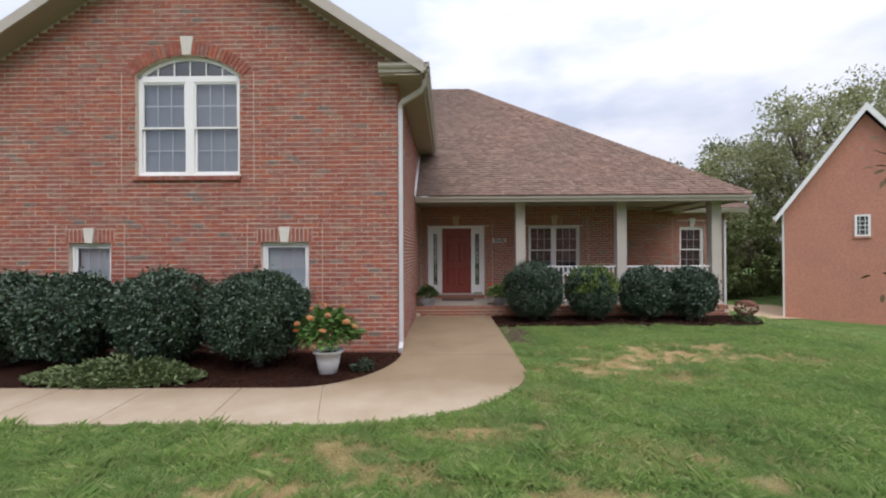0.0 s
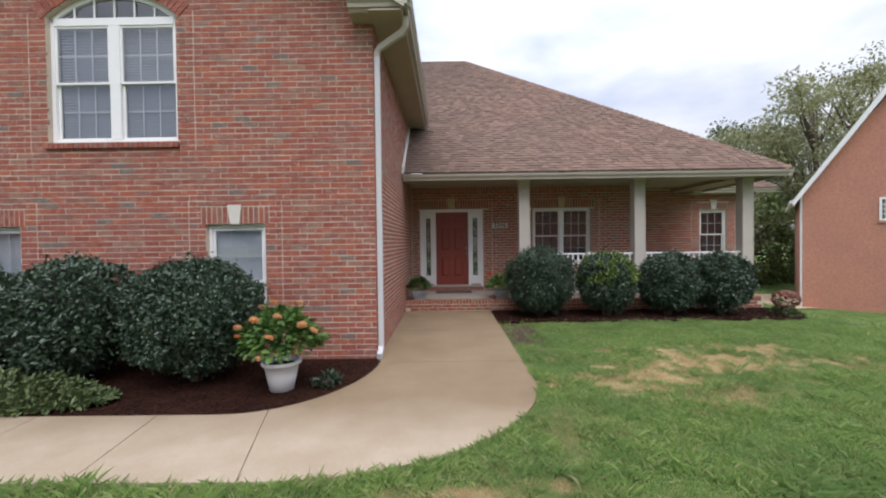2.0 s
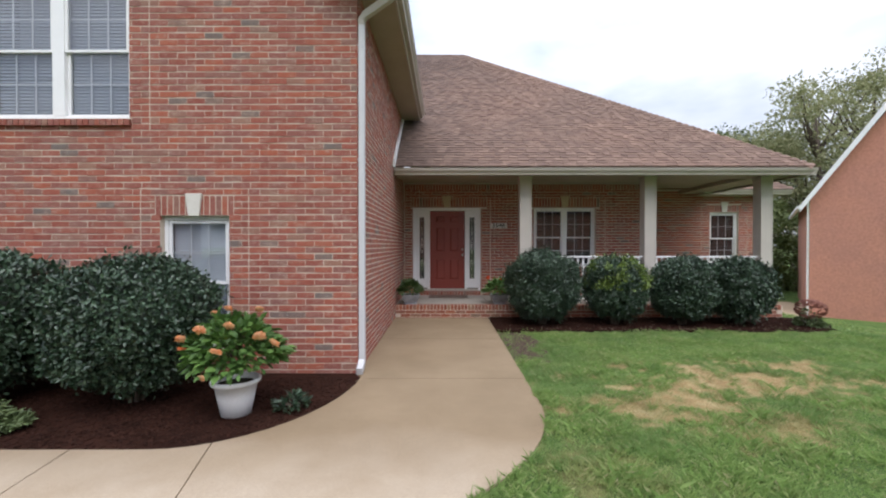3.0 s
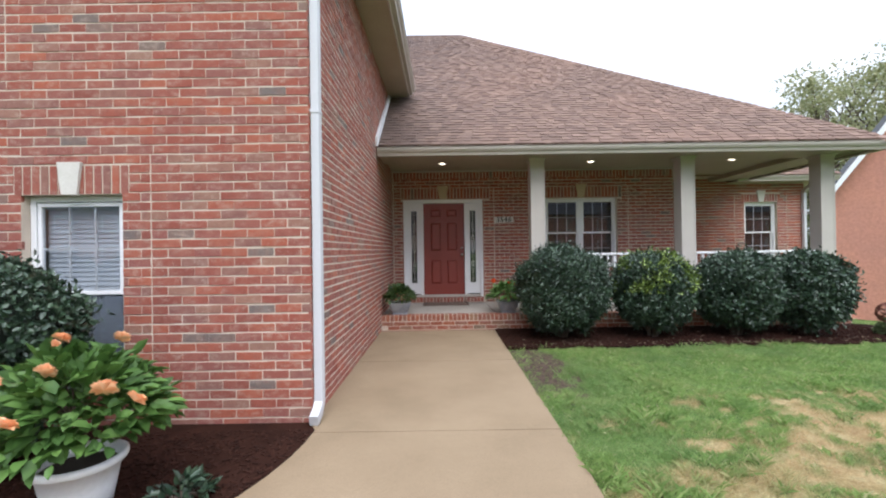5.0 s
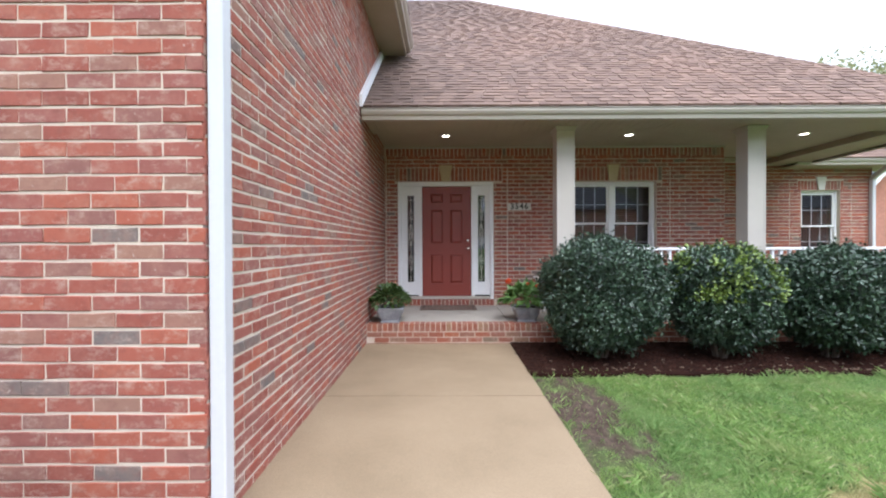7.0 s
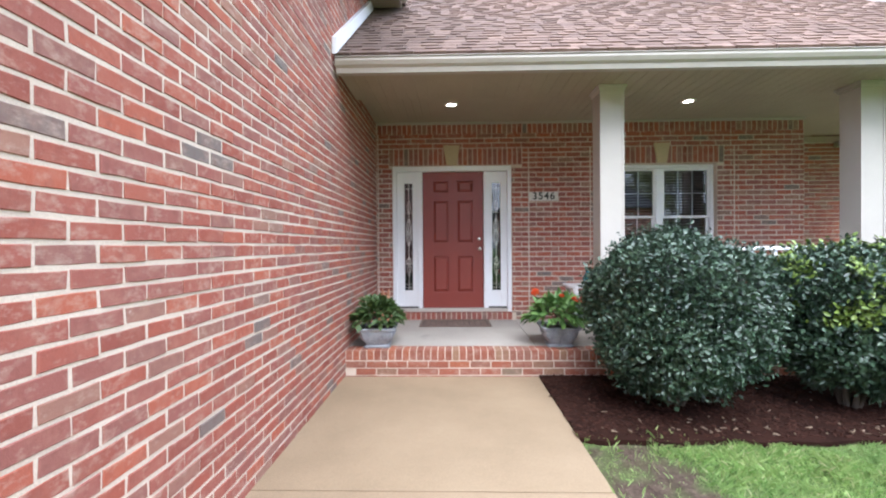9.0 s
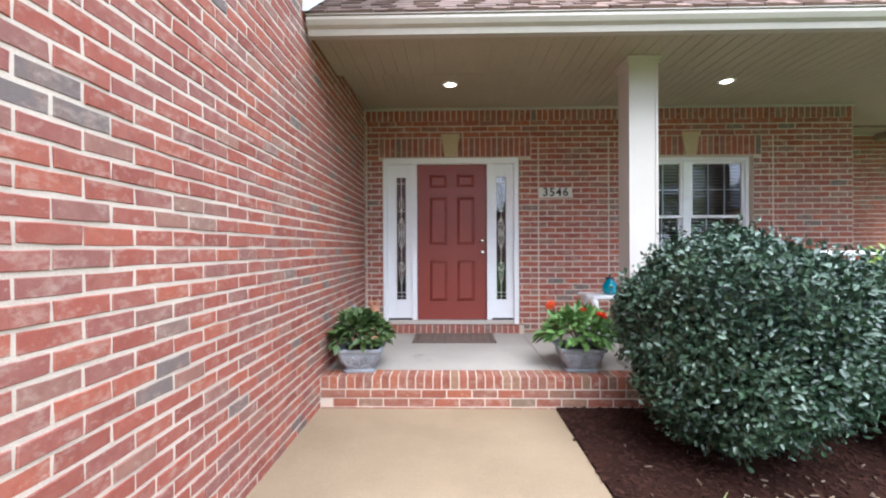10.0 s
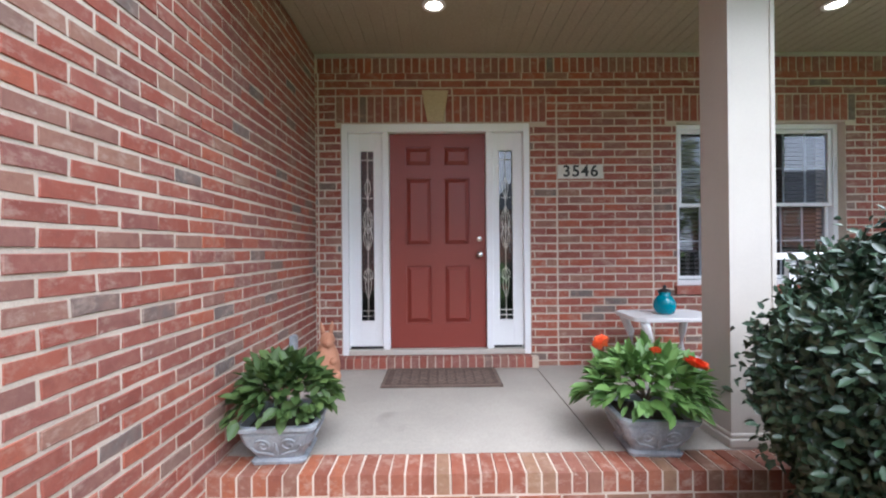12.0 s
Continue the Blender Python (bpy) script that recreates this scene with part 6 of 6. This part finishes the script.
# ---- grass ----
def lawn_blades():
    rs = np.random.RandomState(9)
    out = []

    def scatter(x0, x1, y0, y1, n, h, w):
        out.append((rs.uniform(x0, x1, n) + rs.normal(0, 0.3, n), rs.uniform(y0, y1, n) + rs.normal(0, 0.3, n), np.full(n, h), np.full(n, w)))
    scatter(-5.5, 5.0, 1.5, 4.3, 150000, 0.085, 0.0040)
    scatter(-1.5, 7.5, 4.2, 7.0, 130000, 0.068, 0.0036)
    scatter(1.1, 7.6, 7.0, 9.95, 120000, 0.054, 0.0036)
    scatter(7.4, 14.0, 2.5, 9.0, 40000, 0.060, 0.0075)
    scatter(7.5, 19.0, 8.0, 23.0, 26000, 0.070, 0.018)
    # the wider lawn, in coarser tufts
    n = 90000
    wide_x, wide_y = rs.uniform(-16, 20, n), rs.uniform(-10, 10, n)
    near = (wide_y > 1.5) & (wide_x > -5.5) & (wide_x < 7.6)
    wide_x, wide_y = wide_x[~near], wide_y[~near]
    out.append((wide_x, wide_y, np.full(len(wide_x), 0.06), np.full(len(wide_x), 0.011)))
    x, y, h, w = (np.concatenate([o[i] for o in out]) for i in range(4))
    inside = np.zeros(len(x), bool)
    poly = [(p, q) for p, q in walk_line]
    for (ax_, ay), (bx, by) in zip(poly, poly[1:] + poly[:1]):
        cross = ((ay > y) != (by > y)) & (x < (bx - ax_) * (y - ay) / (by - ay + 1e-12) + ax_)
        inside ^= cross
    bed_in = ((x > EDGE) & (x < 7.4) & (y > 9.66 + 0.05 * np.sin(x * 3) + 0.04 * np.sin(x * 8.3 + 1) + rs.exponential(0.05, len(x)))) | ((x < -0.7) & (y > 4.7)) | ((y > 9.9) & (x < 7.7))
    keep = ~inside & ~bed_in
    x, y, h, w = x[keep], y[keep], h[keep], w[keep]
    dry = np.array([dryness(a, b) if b < 11 and a < 8 else 0.1 for a, b in zip(x, y)])
    bare = np.array([soil(a, b) if a < 2.2 else 0.0 for a, b in zip(x, y)])
    keep = rs.rand(len(x)) > np.maximum(dry * 0.80, bare * 0.93)
    x, y, h, w, dry = x[keep], y[keep], h[keep], w[keep], dry[keep]
    n = len(x)
    tuft = np.array([0.75 + 0.9 * noise.noise((a * 2.3, b * 2.3, 0.0)) + 0.6 * noise.noise((a * 7.0, b * 7.0, 2.0)) for a, b in zip(x, y)])
    h = h * np.clip(tuft, 0.35, 1.6) * rs.uniform(0.55, 1.25, n) * (1 - 0.45 * dry)
    z = np.array([ground_z(a, b) - 0.022 for a, b in zip(x, y)])
    a = rs.rand(n) * 2 * math.pi
    drift = np.array([(noise.noise((a * 3.6, b * 3.6, 5.0)), noise.noise((a * 3.6, b * 3.6, 9.0))) for a, b in zip(x, y)])
    lean = (rs.normal(0, 0.45, (n, 2)) + 0.4 * drift) * h[:, None]
    wx, wy = np.cos(a) * w * 0.5, np.sin(a) * w * 0.5
    co = np.zeros((n, 4, 3))
    co[:, 0] = np.stack([x - wx, y - wy, z], 1)
    co[:, 1] = np.stack([x + wx, y + wy, z], 1)
    co[:, 2] = np.stack([x + lean[:, 0] * 0.4 + wx * 0.8, y + lean[:, 1] * 0.4 + wy * 0.8, z + h * 0.6], 1)
    co[:, 3] = np.stack([x + lean[:, 0] * 1.2, y + lean[:, 1] * 1.2, z + h * 0.95], 1)
    k = 4 * np.arange(n)
    tri = np.stack([k, k + 1, k + 2, k, k + 2, k + 3], 1).reshape(-1)
    me = bpy.data.meshes.new("grass")
    me.vertices.add(4 * n)
    me.vertices.foreach_set("co", co.reshape(-1))
    me.loops.add(6 * n)
    me.loops.foreach_set("vertex_index", tri.astype(np.int32))
    me.polygons.add(2 * n)
    me.polygons.foreach_set("loop_start", (3 * np.arange(2 * n)).astype(np.int32))
    me.update(calc_edges=True)
    at = me.attributes.new("dry", "FLOAT", "POINT")
    at.data.foreach_set("value", np.repeat(np.clip(dry * 0.9 + rs.rand(n) * 0.12, 0, 1), 4).astype(np.float32))
    me.materials.append(GRASS)
    ob = part("grass", me, None)
    tagged(ob, "short green lawn grass with dry tips", "grass", kind="stuff")


lawn_blades()


def mulch_chips():
    rs = np.random.RandomState(19)
    g = Geo()
    spots = []
    for x0, x1, y0, y1, n, z in ((-5.2, -0.8, 5.36, 7.1, 6000, GROUND - 0.006), (1.14, 7.4, 9.74, 11.1, 6000, GROUND + 0.016)):
        spots += [(rs.uniform(x0, x1), rs.uniform(y0, y1), z) for i in range(n)]
    for x, y, z in spots:
        if x < 0 and ((x > -2.1 and y < 5.42 + 1.75 * (1 - math.sqrt(max(0.0, 1 - min(1.0, (x + 2.1) / 1.30) ** 2)))) or x > -0.82):
            continue
        l, w, h = rs.uniform(0.008, 0.028), rs.uniform(0.004, 0.010), rs.uniform(0.003, 0.008)
        g.box(-l, l, -w, w, -0.004, h, pose(x, y, z, rs.uniform(-18, 18), rs.uniform(-18, 18), rs.uniform(0, 180)))
    pale = Geo()
    for i in range(150):
        x, y = rs.uniform(1.3, 7.2), 9.76 + min(rs.exponential(0.22), 0.8)
        l, w = rs.uniform(0.006, 0.022), rs.uniform(0.002, 0.005)
        pale.box(-l, l, -w, w, -0.003, 0.005, pose(x, y, GROUND + 0.024, rs.uniform(-20, 20), rs.uniform(-20, 20), rs.uniform(0, 180)))
    tagged(part("straw_flecks", pale, STRAW), "pale straw flecks scattered over the dark mulch", "straw", kind="stuff")
    ob = part("mulch_chips", g, CHIP)
    tagged(ob, "loose dark bark chips on the beds", "mulch", kind="stuff")


mulch_chips()

# ---- neighbouring house ----
NX, NY, NZ, NE, NA, NW, NT = 18.9, 23.4, -2.5, 3.95, 8.95, 3.24, -38.0
t = thing("house", (NX + NW * math.cos(radians(NT)), NY + NW * math.sin(radians(NT)), NZ), "neighbouring orange brick house with white gable trim", "house", "", NT)
wall = Geo().prism([(-NW, 0.0), (NW, 0.0), (NW, NE - NZ), (0, NA - NZ - 0.3), (-NW, NE - NZ)], -10.0, 0.0, Matrix.Rotation(radians(90), 4, "X"))
part("wall", wall, N_BRICK, t, "orange brick gable wall")
sl = (NA - NE) / NW
g = Geo()
for s in (-1, 1):
    v = [(s * (NW + 0.35), -0.35, NE - NZ - 0.35 * sl + 0.15), (0, -0.35, NA - NZ + 0.15), (0, 10.3, NA - NZ + 0.15), (s * (NW + 0.35), 10.3, NE - NZ - 0.35 * sl + 0.15)]
    v += [(x, y, z + 0.08) for x, y, z in v]
    g.add(v, [(3, 2, 1, 0), (4, 5, 6, 7), (0, 1, 5, 4), (1, 2, 6, 5), (2, 3, 7, 6), (3, 0, 4, 7)])
roof_n = part("roof", g, N_ROOF, t, "dark grey shingle roof")
for s in (-1, 1):
    v = [(s * (NW + 0.40), -0.40, NE - NZ - 0.40 * sl - 0.12), (0, -0.40, NA - NZ - 0.18), (0, -0.40, NA - NZ + 0.22), (s * (NW + 0.40), -0.40, NE - NZ - 0.40 * sl + 0.22)]
    v += [(x, y + 0.04, z) for x, y, z in v]
    part("rake_board", Geo().add(v, [(3, 2, 1, 0), (4, 5, 6, 7), (0, 1, 5, 4), (1, 2, 6, 5), (2, 3, 7, 6), (3, 0, 4, 7)]), WHITE, roof_n, "white rake board")
    v = [(s * (NW + 0.40), -0.36, NE - NZ - 0.40 * sl - 0.06), (0, -0.36, NA - NZ - 0.06), (0, 0.0, NA - NZ - 0.06), (s * (NW + 0.40), 0.0, NE - NZ - 0.40 * sl - 0.06)]
    v += [(x, y, z + 0.05) for x, y, z in v]
    part("rake_soffit", Geo().add(v, [(3, 2, 1, 0), (4, 5, 6, 7), (0, 1, 5, 4), (1, 2, 6, 5), (2, 3, 7, 6), (3, 0, 4, 7)]), WHITE, roof_n)
part("gutter", Geo().box(-NW - 0.52, -NW - 0.36, -0.3, 10.2, NE - NZ - 0.55, NE - NZ - 0.40), WHITE, t, "white gutter")
part("downspout", Geo().box(-NW - 0.10, -NW - 0.01, 0.05, 0.15, 0.2, NE - NZ - 0.1), WHITE, t)
wx0, wx1, wz0, wz1 = -0.44, 0.14, 2.36 - NZ, 3.48 - NZ
w = part("window", frame_box(wx0, wx1, wz0, wz1, 0.09, -0.05, 0.03), WHITE, t, "white sash window")
part("pane", Geo().box(wx0 + 0.09, wx1 - 0.09, -0.02, -0.012, wz0 + 0.09, wz1 - 0.09), material("far window glass", (0.06, 0.065, 0.07), 0.1)[0], w)
for k in (1, 2):
    x = wx0 + (wx1 - wx0) * k / 3
    part("muntin", Geo().box(x - 0.012, x + 0.012, -0.035, -0.02, wz0 + 0.09, wz1 - 0.09), WHITE, w)
for k in (0.3, 0.5, 0.7):
    z = wz0 + (wz1 - wz0) * k
    part("muntin", Geo().box(wx0 + 0.09, wx1 - 0.09, -0.036, -0.021, z - 0.014, z + 0.014), WHITE, w)
part("sill", Geo().box(wx0 - 0.05, wx1 + 0.05, -0.08, 0.0, wz0 - 0.10, wz0), N_BRICK, w)

# pale concrete pad behind the shrubs
xs2, ys2 = steps_of([(13.5, 22.0, 16)]), steps_of([(22.8, 28.6, 12)])
sheet("driveway", xs2, ys2, lambda x, y: ground_z(x, y) + 0.03, CONCRETE, "pale concrete parking pad beside the neighbouring house")


# ---- trees ----
def tree(x, y, h, spread, seed, clumps, per, size, mat, label, trunk_h=0.3, lowest=0.25):
    z0 = ground_z(x, y) - 0.1
    t = thing("tree", (x, y, z0), label, "tree", "trees behind the houses")
    rs = np.random.RandomState(seed)
    r = 0.018 * h
    g = Geo().tube([(0, 0, 0), (0.05 * r, 0, h * 0.2), (rs.uniform(-.3, .3), rs.uniform(-.3, .3), h * 0.5), (rs.uniform(-.5, .5), 0, h * 0.85)], [r * 1.3, r, r * 0.6, r * 0.15], 9)
    part("trunk", g, TWIG, t, smooth=True)
    limbs, cs = Geo(), []
    for i in range(clumps):
        f = rs.uniform(lowest, 1.0)
        a = rs.rand() * 2 * math.pi
        wide = spread * math.sqrt(max(0.05, 1 - ((f - 0.55) / 0.52) ** 2)) * rs.uniform(0.55, 1.05)
        c = np.array([math.cos(a) * wide, math.sin(a) * wide, h * f])
        cs.append(c)
        if i % 2 == 0:
            s = np.array([0, 0, h * max(0.15, f - 0.28)])
            m = (s + c) / 2 + np.array([0, 0, -0.04 * h])
            limbs.tube([s, m, c], [r * 0.4, r * 0.22, r * 0.06], 5)
    part("limb", limbs, TWIG, t)
    cs = np.array(cs)
    base = np.repeat(cs, per, 0)
    n = len(base)
    rad = np.repeat(rs.uniform(0.5, 1.1, clumps), per) * spread * 0.27
    d = unit_dirs(rs, n)
    pos = base + d * (rad * rs.rand(n) ** 0.45)[:, None] * np.array([1.0, 1.0, 0.72])
    L = size * rs.uniform(0.6, 1.4, n)
    me = leaf_mesh("crown", pos, d + rs.normal(0, 0.8, (n, 3)), rs.normal(0, 0.6, (n, 3)) + np.array([0, 0, 1.0]), L, L * 0.62, mat, 0.15)
    part("crown", me, None, t, "airy crown of small leaves", kind="stuff")
    return t


for i, (x, y, h, s, m) in enumerate(((20.5, 38.0, 7.0, 3.2, 0), (24.0, 39.0, 8.5, 4.0, 0), (28.0, 40.0, 12.8, 4.8, 0), (32.5, 38.0, 17.2, 5.4, 0), (37.5, 38.5, 18.4, 6.0, 0), (43.0, 40.0, 18.0, 6.0, 0), (26.0, 46.0, 12.0, 4.5, 1), (33.0, 47.0, 15.0, 5.0, 1), (17.0, 44.0, 9.0, 4.0, 1))):
    tree(x, y, h * 1.07, s * 1.05, 100 + i, 95, 105, 0.27, TREE_DARK if m else TREE_LEAF, "tall broadleaf tree with an airy yellowing crown" if not m else "dark broadleaf tree at the wood's edge")
for i, (x, y, h, s) in enumerate(((14.5, 33.0, 4.2, 2.6), (17.8, 32.5, 5.2, 2.8), (21.0, 33.5, 5.0, 2.8), (24.5, 34.0, 6.0, 3.0), (11.5, 34.5, 4.0, 2.6), (19.5, 36.0, 7.0, 3.2), (15.8, 36.5, 6.5, 3.2), (28.0, 35.0, 7.0, 3.4))):
    tree(x, y, h, s, 140 + i, 34, 130, 0.26, TREE_DARK, "dark bushy tree at the wood's edge", 0.1, 0.02)

# young tree whose twigs reach in front of the lawn
t = thing("young_tree", (5.35, 3.7, ground_z(5.35, 3.7)), "slender young tree with red-brown leaf sprays", "tree")
part("trunk", Geo().tube([(0, 0, -0.05), (0.02, 0, 1.2), (-0.03, 0, 2.6), (0.0, 0.05, 4.2)], [0.045, 0.04, 0.03, 0.01], 9), TWIG, t, smooth=True)
rs = np.random.RandomState(3)
for tip, root in (((-1.62, -0.05, 2.62), 1.9), ((-1.42, -0.05, 1.50), 1.1), ((-0.9, 0.3, 3.4), 2.4), ((0.9, -0.3, 2.9), 1.9), ((0.7, 0.7, 3.6), 2.6)):
    tip = np.array(tip)
    s = np.array([0, 0, root])
    part("limb", Geo().tube([s, (s + tip) / 2 + np.array([0, 0, 0.1]), tip], [0.02, 0.012, 0.003], 6), TWIG, t)
    n = 60
    f = rs.uniform(0.55, 1.0, n)[:, None]
    pos = s + (tip - s) * f + rs.normal(0, 0.09, (n, 3))
    part("leaf_spray", leaf_mesh("leaf_spray", pos, rs.normal(0, 1, (n, 3)) + np.array([-0.5, 0, -0.3]), rs.normal(0, 0.5, (n, 3)) + np.array([0, 0, 1.0]), np.full(n, 0.085), np.full(n, 0.038), TWIG_LEAF, 0.15), None, t, kind="stuff")

# far side of the street, seen in the window panes: houses and trees
def street_house(x, y, turn):
    t = thing("house", (x, y, GROUND - 0.1), "two-storey brick house with a dark roof across the street", "house", "houses across the street", turn)
    part("wall", Geo().box(-8, 8, -4, 4, 0, 5.6), N_BRICK, t)
    part("roof", Geo().add([(-8.6, 4.6, 5.5), (8.6, 4.6, 5.5), (8.6, -4.6, 5.5), (-8.6, -4.6, 5.5), (-5, 0, 9.6), (5, 0, 9.6)], [(0, 1, 5, 4), (1, 2, 5), (2, 3, 4, 5), (3, 0, 4), (0, 3, 2, 1)]), N_ROOF, t, "dark shingle roof")
    for k in range(4):
        for z in (1.0, 3.6):
            part("window", frame_box(-6.4 + 3.6 * k, -5.0 + 3.6 * k, z, z + 1.4, 0.12, 3.98, 4.06), WHITE, t)
    return t


first = street_house(14.0, -30.0, 0)
for x, y, a in ((38.0, -27.0, 10), (-34.0, -28.0, -8), (-10.0, -33.0, 0)):
    copy_thing(first, pose(x, y, GROUND - 0.1, 0, 0, a))
far = [o for o in scene.objects if o.name.startswith("tree") and o.parent is None]
for i, (x, y, k) in enumerate(((2, -36, 1), (26, -30, 2), (-22, -34, 1), (52, -26, 2), (-48, -26, 2), (26, -40, 3), (-22, -44, 3), (62, -24, 1))):
    copy_thing(far[k % len(far)], pose(x, y, GROUND - 0.2, 0, 0, 40 * i))
